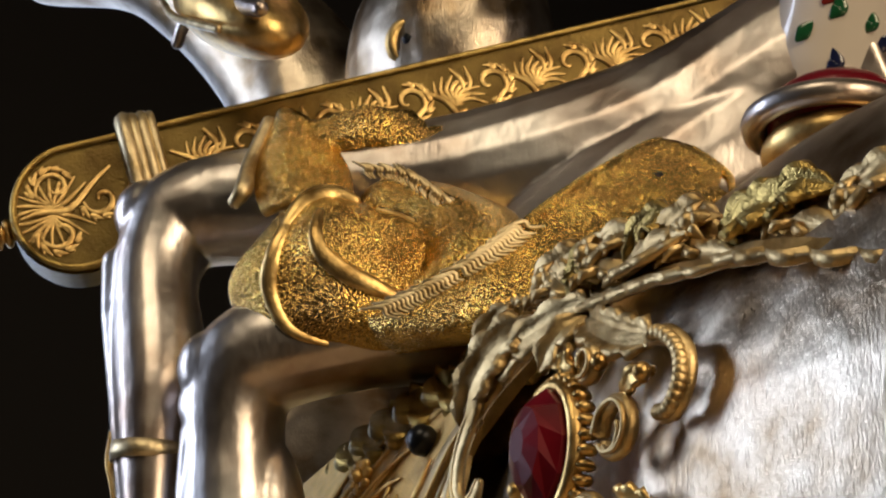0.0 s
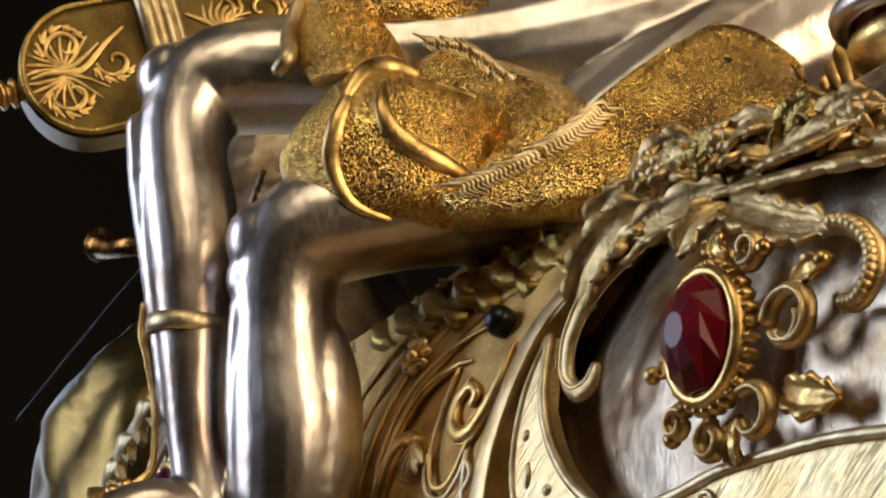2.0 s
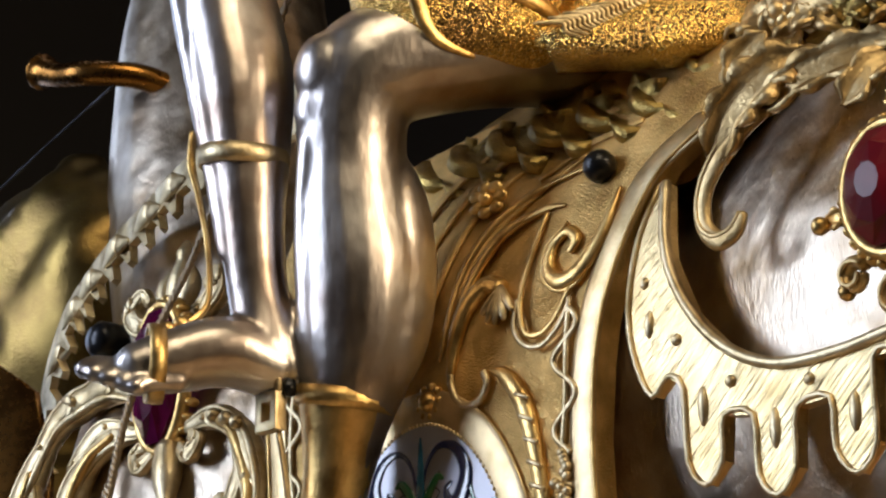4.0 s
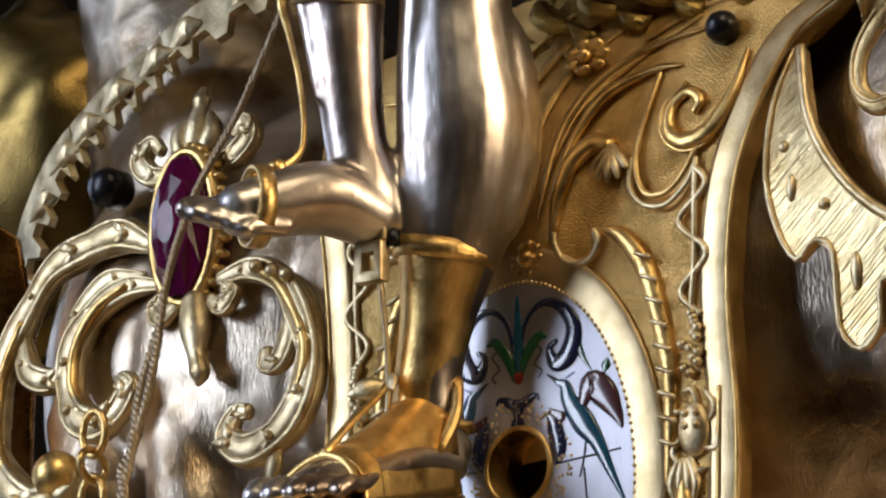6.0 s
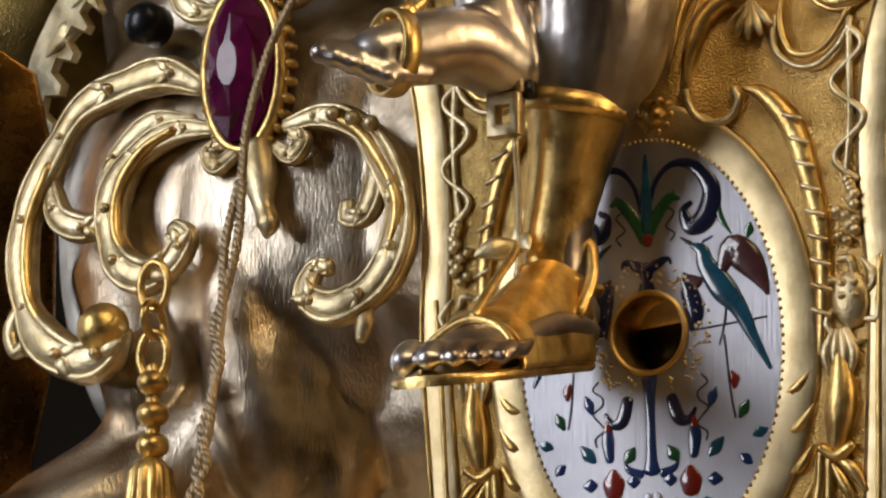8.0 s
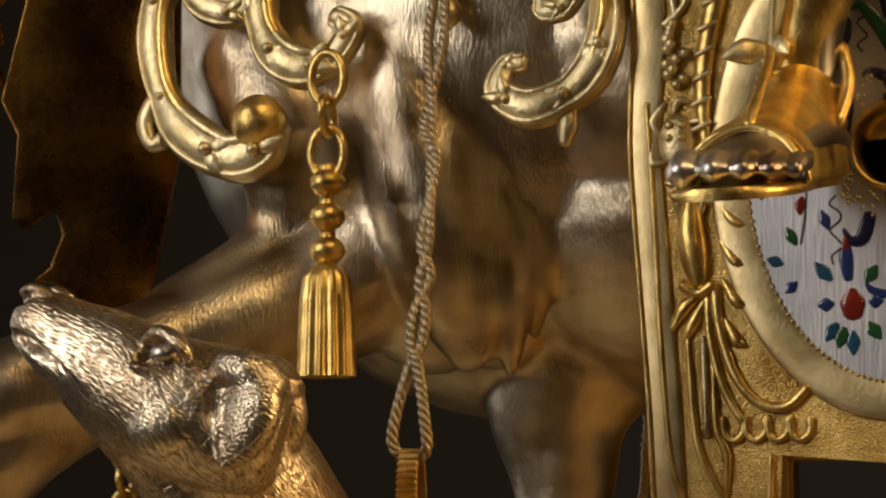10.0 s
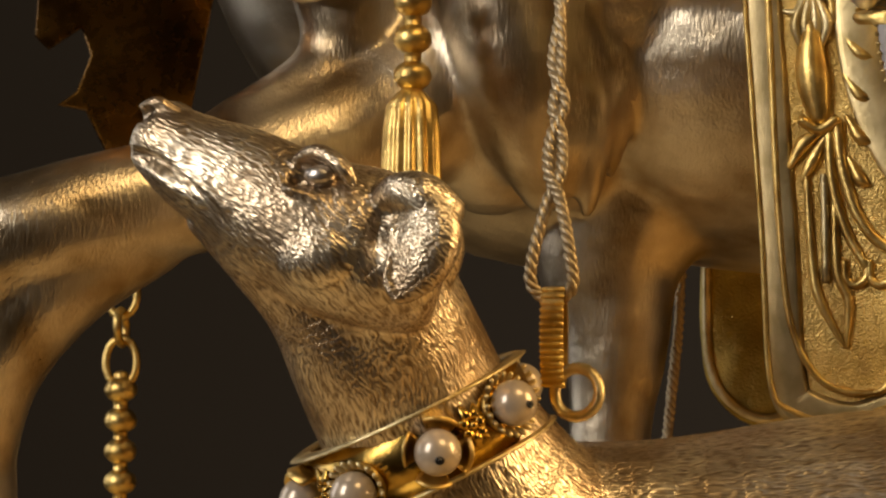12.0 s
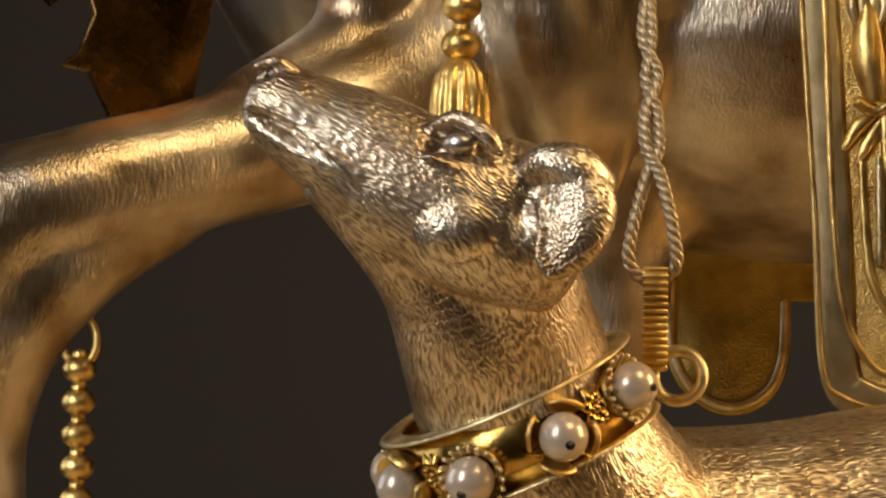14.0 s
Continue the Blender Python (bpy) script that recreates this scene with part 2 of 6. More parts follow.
def tube(bm, pts, sides=12, n=6, flat=1.0, axis=(0, 1, 0), closed=False, smooth=True, caps=True, twist=0.0):
    """A tube through (x, y, z, radius); flat squeezes it along axis."""
    sm = spline(pts, n, closed) if smooth else [np.array(p, float) for p in pts]
    k, rings = len(sm), []
    up = Vector(axis).normalized()
    for i, p in enumerate(sm):
        a = sm[i - 1] if i or closed else p
        b = sm[(i + 1) % k] if i + 1 < k or closed else p
        d = Vector((b - a)[:3])
        d = d.normalized() if d.length > 1e-9 else Vector((0, 0, 1))
        side = d.cross(up)
        if side.length < 1e-3:
            side = d.cross(Vector((0.31, 0.2, 0.93)))
        side.normalize()
        nor = side.cross(d)
        r = max(p[3], 1e-4)
        ring = []
        for s in range(sides):
            t = 2 * math.pi * s / sides + twist * i
            ring.append(bm.verts.new(Vector(p[:3]) + side * (math.cos(t) * r) + nor * (math.sin(t) * r * flat)))
        rings.append(ring)
    pairs = [(rings[i], rings[i + 1]) for i in range(k - 1)] + ([(rings[-1], rings[0])] if closed else [])
    for a, b in pairs:
        for s in range(sides):
            bm.faces.new((a[s], a[(s + 1) % sides], b[(s + 1) % sides], b[s]))
    if caps and not closed:
        for ring, sign in ((rings[0], -1), (rings[-1], 1)):
            c = Vector((0, 0, 0))
            for v in ring:
                c += v.co / sides
            a, b = (sm[0], sm[1]) if sign < 0 else (sm[-2], sm[-1])
            d = Vector((b - a)[:3])
            d = d.normalized() if d.length > 1e-9 else Vector((0, 0, 1))
            rr = (ring[0].co - c).length * 0.55
            mid = [bm.verts.new(c + (v.co - c) * 0.7 + d * (sign * rr * 0.7)) for v in ring]
            tip = bm.verts.new(c + d * (sign * rr))
            for s in range(sides):
                bm.faces.new((ring[s], ring[(s + 1) % sides], mid[(s + 1) % sides], mid[s]))
                bm.faces.new((mid[s], mid[(s + 1) % sides], tip))


def ball(bm, c, r, seg=16, rings=10, m=None):
    mat = Matrix.Translation(c) @ (m or Matrix.Identity(4)) @ Matrix.Diagonal((*(r if isinstance(r, (tuple, list)) else (r, r, r)), 1))
    bmesh.ops.create_uvsphere(bm, u_segments=seg, v_segments=rings, radius=1.0, matrix=mat)


def torus(bm, c, R, r, normal=(0, 1, 0), seg=24, sides=8, squash=1.0):
    q = Vector((0, 0, 1)).rotation_difference(Vector(normal).normalized())
    pts = []
    for i in range(seg):
        t = 2 * math.pi * i / seg
        p = Vector(c) + q @ Vector((math.cos(t) * R, math.sin(t) * R * squash, 0))
        pts.append((*p, r))
    tube(bm, pts, sides, 1, 1.0, normal, True, False)


def slab(bm, loops, y0, y1, bevel=0.0):
    """A plate in the x-z plane from y0 (front) to y1: an outer loop and holes, all of (x, z)."""
    edges = []
    for loop in loops:
        vs = [bm.verts.new((x, y0, z)) for x, z in loop]
        edges += [bm.edges.new((vs[i], vs[(i + 1) % len(vs)])) for i in range(len(vs))]
    got = bmesh.ops.triangle_fill(bm, use_beauty=True, edges=edges, normal=(0, -1, 0))
    faces = [g for g in got["geom"] if isinstance(g, bmesh.types.BMFace)]
    ext = bmesh.ops.extrude_face_region(bm, geom=faces)
    for v in [g for g in ext["geom"] if isinstance(g, bmesh.types.BMVert)]:
        v.co.y = y1
    if bevel:
        rim = [e for e in bm.edges if e.is_manifold and e.calc_face_angle(0) > 1.0 and all(abs(v.co.y - y0) < 1e-6 for v in e.verts)]
        bmesh.ops.bevel(bm, geom=rim, offset=bevel, segments=2, affect="EDGES", profile=0.5)


def ellipse(cx, cz, rx, rz, n=40, a0=0.0, a1=2 * math.pi):
    return [(cx + rx * math.cos(a0 + (a1 - a0) * i / n), cz + rz * math.sin(a0 + (a1 - a0) * i / n)) for i in range(n)]


def volute(c, r0, r1, a0, turns, y, w0, w1, n=14):
    """A spiral in the x-z plane from radius r0 at angle a0 (degrees) inwards to r1: rows for tube()."""
    out = []
    for i in range(n + 1):
        t = i / n
        r, a = r0 + (r1 - r0) * t, radians(a0) + 2 * math.pi * turns * t
        out.append((c[0] + r * math.cos(a), y, c[1] + r * math.sin(a), w0 + (w1 - w0) * t))
    return out


def on(pts, y, r):
    """Rows for tube() from (x, z) points at one depth and one radius."""
    return [(x, y, z, r) for x, z in pts]


def fuse(ob, voxel, smooth=6, factor=0.5):
    """Melts overlapping forms of one mesh into one cast skin."""
    mod = ob.modifiers.new("fuse", "REMESH")
    mod.mode, mod.voxel_size, mod.use_smooth_shade = "VOXEL", voxel * CM, True
    sm = ob.modifiers.new("soften", "SMOOTH")
    sm.iterations, sm.factor = smooth, factor
    return ob


def grid(bm, rows, thick, push=None):
    """A cloth sheet through rows of points, with thickness."""
    fine = [spline(r, 5) for r in rows]
    cols = [spline([f[k] for f in fine], 5) for k in range(len(fine[0]))]
    nv = len(cols[0])
    vs = [[bm.verts.new(Vector(cols[k][j])) for j in range(nv)] for k in range(len(cols))]
    faces = []
    for k in range(len(cols) - 1):
        for j in range(nv - 1):
            faces.append(bm.faces.new((vs[k][j], vs[k + 1][j], vs[k + 1][j + 1], vs[k][j + 1])))
    bm.normal_update()
    bmesh.ops.solidify(bm, geom=faces, thickness=thick)


def leaf(bm, base, mid, tip, w, flat=0.35, axis=(0, 1, 0)):
    b, c, d = Vector(base), Vector(mid), Vector(tip)
    tube(bm, [(*b, w * 0.35), (*(b.lerp(c, 0.6)), w), (*c, w * 1.05), (*(c.lerp(d, 0.6)), w * 0.6), (*d, w * 0.12)], 10, 4, flat, axis)


def acanthus(bm, pts, wide, lobes, face, curl=0.35, thick=0.06):
    """A cast leaf: a veined sheet with lobed edges along a line, hollow towards its face."""
    path, rows, face = spline(pts, 8), [], Vector(face).normalized()
    k = len(path)
    for i, p in enumerate(path):
        t = i / (k - 1)
        d = Vector((path[min(i + 1, k - 1)] - path[max(i - 1, 0)])[:3]).normalized()
        side = d.cross(face).normalized()
        up = side.cross(d)
        w = wide * (0.3 + 0.9 * math.sin(math.pi * min(1, 0.12 + 0.8 * t)) ** 0.8) * (1 - 0.75 * max(0, t - 0.75) / 0.25)
        lobe = abs(math.sin(lobes * math.pi * t))
        row = []
        for j in range(-4, 5):
            v = j / 4
            far = w * v * (1 if abs(v) < 0.6 else 0.68 + 0.42 * lobe)
            rise = curl * w * v * v + 0.13 * w * math.cos(v * 9.4) + 0.16 * w * abs(v) * lobe - 0.25 * w * (abs(v) > 0.9)
            row.append(bm.verts.new(Vector(p[:3]) + side * far + d * (w * 0.5 * abs(v)) + up * rise))
        rows.append(row)
    faces = [bm.faces.new((a[j], a[j + 1], b[j + 1], b[j])) for a, b in zip(rows, rows[1:]) for j in range(8)]
    bm.normal_update()
    bmesh.ops.solidify(bm, geom=faces, thickness=thick)


# ---- setting ----
def gallery():
    for name, c, d in (("wall_north", (0, 162, 60), (408, 4, 300)), ("wall_south", (0, -162, 60), (408, 4, 300)),
                       ("wall_west", (-202, 0, 60), (4, 320, 300)), ("wall_east", (202, 0, 60), (4, 320, 300))):
        b2 = bmesh.new()
        bmesh.ops.create_cube(b2, size=1, matrix=Matrix.Translation(c) @ Matrix.Diagonal((*d, 1)))
        tagged(part(name, b2, ROOM, smooth=False), "dark painted gallery wall out of the light", "wall", kind="structure")
    for name, z in (("ceiling", 212), ("floor", -92)):
        b2 = bmesh.new()
        bmesh.ops.create_cube(b2, size=1, matrix=Matrix.Translation((0, 0, z)) @ Matrix.Diagonal((408, 328, 4, 1)))
        tagged(part(name, b2, ROOM, smooth=False), "dark unlit gallery " + name, name, kind="structure")
    b2 = bmesh.new()
    bmesh.ops.create_cube(b2, size=1, matrix=Matrix.Translation((0, 4, -53)) @ Matrix.Diagonal((50, 40, 74, 1)))
    bmesh.ops.bevel(b2, geom=b2.edges[:], offset=0.6, segments=3, affect="EDGES")
    tagged(part("plinth", b2, STAND), "unseen gold-toned plinth that bounces warm light onto the silver group", "plinth", kind="structure")


gallery()


# ---- the stag ----
def stag():
    bm = bmesh.new()
    ball(bm, (-0.5, 4.8, 2.1), (9.6, 4.6, 4.9), 40, 24)
    ball(bm, (-2.3, 4.55, -0.2), (5.5, 3.7, 2.6), 36, 20)
    ball(bm, (8.2, 4.15, 2.6), (9.0, 3.95, 4.9), 48, 28)
    ball(bm, (-5.6, 4.1, 2.0), (4.2, 3.9, 4.7), 36, 24)
    ball(bm, (-7.1, 2.9, 2.2), (2.7, 2.6, 3.8), 30, 20)
    tube(bm, [(-6.4, 3.8, 4, 3.0), (-7.9, 3.7, 7.2, 2.35), (-8.8, 3.8, 10, 1.8), (-9.2, 4, 12.4, 1.5), (-10.2, 3.6, 16, 1.4), (-12.2, 1.6, 18.9, 1.1), (-14.6, -0.2, 19.8, 0.9)], 24)
    ball(bm, (-6.9, 5.2, 15.2), (2.2, 1.8, 2.6), 24, 16)
    # shoulder and elbow
    tube(bm, [(-5.6, 1.2, 2.4, 0.8), (-5.5, 1.05, 1.4, 0.85), (-5.4, 1.15, 0.3, 0.85), (-5.3, 1.5, -0.9, 0.75), (-5.2, 2.2, -1.7, 0.6)], 18)
    tube(bm, [(-7.9, 1.3, 1.6, 0.9), (-7.3, 0.75, 0.4, 0.7), (-7.4, 0.6, -0.7, 0.5), (-8.4, -0.2, -1.6, 0.45)], 18)
    # mane locks over the brisket
    ball(bm, (-5.95, 1.75, -0.2), (1.2, 1.35, 2.0), 26, 18)
    tube(bm, [(-6.0, 1.0, 2.2, 0.6), (-5.75, 0.72, 0.9, 0.66), (-5.5, 0.62, -0.3, 0.66), (-5.35, 0.75, -1.3, 0.5), (-5.2, 1.1, -2.1, 0.2)], 18)
    for dx, dy, dz in ((0.0, 0.0, 0.0), (-0.3, -0.1, 0.25), (0.25, 0.25, -0.15), (-0.55, -0.02, 0.5), (0.1, 0.1, 0.6), (0.45, 0.5, 0.3)):
        tube(bm, [(-5.6 + dx, 1.1 + dy, 1.3 + dz, 0.35), (-5.3 + dx, 0.8 + dy, 0.3 + dz, 0.42), (-5.02 + dx, 0.72 + dy, -0.7 + dz, 0.36), (-4.95 + dx, 0.8 + dy, -1.5 + dz, 0.24), (-5.0 + dx, 0.95 + dy, -2.1 + dz, 0.08)], 12)
    # raised foreleg
    tube(bm, [(-9.0, -0.6, -2.4, 0.5), (-9.9, -1.2, -3.0, 0.62), (-10.55, -1.4, -3.9, 0.6), (-10.8, -1.35, -5.0, 0.5)], 16)
    tube(bm, [(-5.4, 2.0, 0.2, 1.5), (-6.8, 1.0, -1.1, 0.95), (-8.4, -0.3, -1.95, 0.68), (-9.8, -1.3, -2.45, 0.66), (-10.75, -1.5, -3.0, 0.78),
              (-10.95, -1.4, -4.4, 0.72), (-10.85, -1.2, -6.0, 0.6), (-10.6, -1.0, -8.0, 0.5)], 18)
    # legs behind
    tube(bm, [(-4.2, 3.4, -0.6, 1.7), (-4.85, 3.2, -2.4, 1.0), (-4.8, 3.1, -3.7, 0.6), (-4.9, 3.1, -6, 0.45), (-4.9, 3.1, -15.6, 0.5)], 18)
    tube(bm, [(8.5, 3.9, 0.0, 2.6), (9.5, 4.2, -4.0, 1.4), (8.0, 4.4, -9, 0.8), (8.2, 4.2, -15.8, 0.7)], 18)
    tube(bm, [(8.5, 7.5, 0.0, 2.6), (9.5, 7.5, -4.0, 1.4), (8.4, 7.5, -9, 0.8), (8.6, 7.5, -15.8, 0.7)], 18)
    ob = part("stag_statue", bm, HIDE)
    fuse(ob, 0.075, 6)
    return tagged(ob, "cast silver stag figure with chased hide and gilt shade", "statue")


stag()


def eyelet():
    t = thing("eyelet", (-6.0, 3.6, 14.8), "gilt eyelet with a dark hole on the silver neck", "eyelet")
    bm = bmesh.new()
    torus(bm, (-5.75, 3.95, 14.9), 0.36, 0.13, (0.85, -0.5, -0.2), 24, 8)
    part("ring", bm, GOLD, t)
    # No opening here: a blackened ball gives the ring its shaded inside.
    bm = bmesh.new()
    ball(bm, (-5.75, 3.95, 14.9), 0.24, 12, 8)
    part("hole", bm, STEEL, t)


eyelet()


# ---- saddle plate ----
def bend(bm):
    """The flap leans back over the flank above its middle."""
    for v in bm.verts:
        v.co.y += 0.075 * max(0.0, v.co.z - 2.2) ** 2 + 0.07 * max(0.0, v.co.x - 8.4) ** 2
    return bm


HALF = [(1.25, -3.2), (1.28, -3.9), (1.45, -4.25), (1.95, -4.4), (2.4, -4.3), (2.62, -4.0), (2.7, -2.6), (2.8, -1.2), (2.88, 0.2), (2.82, 1.6),
        (2.95, 2.9), (3.25, 3.9), (3.6, 4.6), (4.2, 5.05)]


def relief(t, name, pts, r, s=1, mat=None, flat=0.75, y=-0.03, n=6, label=""):
    bm = bmesh.new()
    rows = [(s * p[0], y, p[1], p[2] if len(p) > 2 else r) for p in pts]
    tube(bm, rows, 8, n, flat)
    return part(name, bend(bm), mat or GOLD, t, label)


def beads(t, name, pts, r, mat, y=-0.05):
    if len(pts) > 40:
        bm = bmesh.new()
        for x, z in pts:
            ball(bm, (x, y, z), r, 8, 6)
        return tagged(part(name, bend(bm), mat, t), kind="stuff")
    for x, z in pts:
        bm = bmesh.new()
        ball(bm, (x, y, z), r, 8, 6)
        part(name, bend(bm), mat, t)


def saddle_plate():
    t = thing("saddle_plate", (0, 0, -4.3), "gilt saddle flap with embossed scrolls and an enamelled oval", "saddle plate")
    right = [(0.0, -3.3)] + HALF + [(5.0, 5.5), (5.2, 6.2), (3.4, 6.6)]
    outer = right + [(0.0, 6.2), (-3.4, 5.6)] + [(-x, z) for x, z in reversed(HALF[:12])]
    bm = bmesh.new()
    slab(bm, [outer, ellipse(0, 0, 0.42, 0.43, 32)], 0.0, 0.3)
    bmesh.ops.subdivide_edges(bm, edges=bm.edges[:], cuts=2, use_grid_fill=True)
    part("ground", bend(bm), MATTED, t, "matted gilt ground", angle=35)
    for s in (1, -1):
        edge = HALF[2:] if s > 0 else HALF[2:12]
        relief(t, "border", [(x - 0.17, z) for x, z in edge], 0.2, s, PALE_BAND, 0.12, -0.01)
        relief(t, "edge_bead", [(x - 0.0, z) for x, z in edge], 0.028, s, GOLD, 1.0, -0.03)
        relief(t, "inner_line", [(2.68, 0.6), (2.62, -0.5), (2.54, -2.24), (2.42, -3.4), (2.13, -3.98), (1.67, -4.12), (1.42, -3.95), (1.36, -3.2)], 0.035, s)
        relief(t, "volute", [(2.98, 4.5, 0.03), (2.86, 4.0, 0.08), (2.6, 3.58, 0.12), (2.28, 3.48, 0.12), (2.05, 3.66, 0.1), (2.04, 3.95, 0.08), (2.24, 4.12, 0.07), (2.42, 3.98, 0.07), (2.36, 3.84, 0.06)], 0.1, s)
        relief(t, "volute_ridge", [(2.9, 4.05), (2.62, 3.48), (2.26, 3.37), (1.96, 3.6), (1.93, 3.98), (2.2, 4.24)], 0.03, s)
        relief(t, "shell_stem", [(0.52, 2.7, 0.05), (0.56, 3.1, 0.1), (0.72, 3.5, 0.13), (1.0, 3.7, 0.14), (1.25, 3.62, 0.12)], 0.12, s, GOLD, 0.9)
        for k in range(5):
            a = radians(-150 + k * 28)
            relief(t, "shell_rib", [(1.3, 3.62, 0.04), (1.3 + 0.2 * math.cos(a), 3.55 + 0.24 * math.sin(a), 0.06), (1.3 + 0.3 * math.cos(a), 3.5 + 0.34 * math.sin(a), 0.03)], 0.05, s, PALE_GOLD, 1.0, -0.08, 3)
        relief(t, "acanthus", [(0.45, 2.6, 0.02), (0.62, 3.6, 0.06), (1.05, 4.3, 0.09), (1.7, 4.52, 0.06), (2.1, 4.5, 0.02)], 0.08, s)
        relief(t, "acanthus", [(0.3, 2.9, 0.02), (0.5, 3.9, 0.06), (0.9, 4.5, 0.08), (1.6, 4.85, 0.05), (2.4, 4.95, 0.02)], 0.08, s)
        relief(t, "cartouche", [(1.82, 4.45), (1.7, 3.9), (1.62, 3.38), (1.74, 2.98), (2.0, 2.9), (2.22, 3.04), (2.42, 3.36)], 0.04, s)
        relief(t, "cartouche", [(1.56, 3.4), (1.56, 3.05), (1.75, 2.82), (2.04, 2.76), (2.3, 2.95), (2.44, 3.2)], 0.035, s, PALE_GOLD)
        relief(t, "pear_line", [(0.56, 3.05), (0.52, 2.6), (0.7, 2.3), (1.0, 2.28), (1.14, 2.46), (1.08, 2.62)], 0.05, s, PALE_GOLD)
        relief(t, "side_leaf", [(1.2, 2.62, 0.03), (1.45, 2.5, 0.1), (1.75, 2.1, 0.13), (1.95, 1.4, 0.12), (2.05, 0.7, 0.1), (1.98, -0.4, 0.04)], 0.1, s, GOLD, 0.6)
        for k in range(9):
            z = 2.2 - k * 0.27
            x = 1.69 + 0.36 * (1 - ((z - 0.4) / 2.1) ** 2)
            relief(t, "leaf_rib", [(x - 0.1, z + 0.04), (x + 0.1, z - 0.04)], 0.028, s, PALE_GOLD, 1, -0.1, 2)
        relief(t, "vine_stem", [(2.43, 3.25), (2.42, 2.2), (2.35, 1.5)], 0.04, s, PALE_GOLD)
        relief(t, "vine", [(2.4 + 0.17 * math.sin(k * 0.42), 3.15 - k * 0.055, 0.042) for k in range(32)], 0.042, s, PALE_GOLD)
        rng = random.Random(5)
        beads(t, "grape", [(s * (2.34 + rng.uniform(-0.11, 0.11)), 1.45 - k * 0.055) for k in range(13)], 0.065, PALE_GOLD)
        bm = bmesh.new()
        ball(bm, (s * 2.34, -0.02, 0.16), (0.21, 0.1, 0.31), 16, 12)
        for k in range(4):
            ball(bm, (s * 2.34 + (k % 2 - 0.5) * 0.14, -0.1, 0.2 + (k // 2) * 0.14), 0.05, 8, 6)
        part("medallion", bm, PALE_GOLD, t, "small embossed oval medallion")
        for k in range(6):
            a = radians(60 * k + 15)
            relief(t, "leaf_curl", [(2.34 + 0.2 * math.cos(a), 0.16 + 0.3 * math.sin(a), 0.03), (2.34 + 0.33 * math.cos(a + 0.3), 0.16 + 0.45 * math.sin(a + 0.3), 0.05), (2.34 + 0.28 * math.cos(a + 0.8), 0.16 + 0.5 * math.sin(a + 0.8), 0.02)], 0.04, s, PALE_GOLD, 1.0, -0.02, 3)
        relief(t, "drop", [(2.2, -0.4, 0.08), (2.2, -0.75, 0.16), (2.17, -1.05, 0.17), (2.12, -1.38, 0.1)], 0.15, s, GOLD, 0.8)
        for k, dx in enumerate((-0.16, -0.05, 0.06, 0.16)):
            relief(t, "husk", [(2.2 + dx * 0.4, -0.15, 0.03), (2.2 + dx, -0.4, 0.06), (2.2 + dx * 0.7, -0.62, 0.03)], 0.05, s, PALE_GOLD, 1.0, -0.04, 3)
        relief(t, "knot", [(2.3, -1.38), (2.12, -1.48), (1.95, -1.38)], 0.06, s, GOLD, 1.0, -0.06)
        relief(t, "bow_leaf", [(2.1, -1.5, 0.03), (2.28, -1.62, 0.08), (2.42, -1.85, 0.03)], 0.05, s)
        relief(t, "bow_leaf", [(2.06, -1.55, 0.03), (2.2, -1.8, 0.07), (2.3, -2.0, 0.02)], 0.05, s)
        relief(t, "long_leaf", [(1.95, -1.4), (1.9, -1.85), (1.74, -2.35), (1.5, -2.64), (1.2, -2.7), (0.95, -2.5)], 0.06, s)
        relief(t, "long_leaf", [(2.03, -1.5), (2.0, -2.0), (1.86, -2.5), (1.66, -2.85)], 0.05, s)
        for k in range(4):
            relief(t, "feather", [(1.9 - k * 0.02, -0.5 - 0.42 * k, 0.02), (1.72, -0.72 - 0.42 * k, 0.07), (1.55 + 0.03 * k, -0.78 - 0.42 * k, 0.03)], 0.05, s, GOLD, 0.8)
        for k in range(4):
            a = 1.78 - k * 0.24
            relief(t, "scallop", [(a + 0.1, -2.8), (a + 0.08, -2.98), (a - 0.02, -3.04), (a - 0.12, -2.96), (a - 0.12, -2.82)], 0.04, s)
        relief(t, "dagger", [(2.26, -1.9, 0.03), (2.2, -2.8, 0.04), (2.12, -3.2, 0.05), (1.88, -3.66, 0.02)], 0.04, s)
        relief(t, "dagger", [(1.98, -2.2, 0.03), (1.95, -2.9, 0.05), (1.84, -3.2, 0.05), (1.86, -3.66, 0.02)], 0.04, s)
        relief(t, "dagger_cord", [(2.08, -2.0 - 0.0 * k, 0.04) for k in range(2)] + [(2.06, -3.0, 0.04)], 0.04, s, PALE_GOLD)
    for pts in ([(-0.1, 3.0), (0.05, 3.9), (0.5, 4.8), (1.2, 5.3)], [(-0.5, 3.2), (-0.35, 4.2), (0.2, 5.1), (1.0, 5.65)], [(0.3, 3.3), (0.7, 4.2), (1.4, 4.75), (2.2, 5.15)],
                [(-0.9, 3.4), (-0.8, 4.4), (-0.3, 5.2), (0.4, 5.75)], [(1.5, 5.0), (2.2, 5.3), (3.0, 5.4)], [(1.0, 5.5), (1.9, 5.7), (2.9, 5.75)]):
        k = len(pts)
        relief(t, "flap_leaf", [(x, z, 0.02 + 0.06 * math.sin(math.pi * (i + 0.4) / k)) for i, (x, z) in enumerate(pts)], 0.08, 1, MATTED, 0.5, -0.005)
    # oval field and its frame
    bm = bmesh.new()
    slab(bm, [ellipse(0, -0.15, 1.56, 2.3, 64), ellipse(0, 0, 0.44, 0.45, 32)], -0.05, -0.005)
    field = part("enamel_field", bm, BRUSHED, t, "brushed silver oval with coloured enamel birds and flowers", smooth=False)
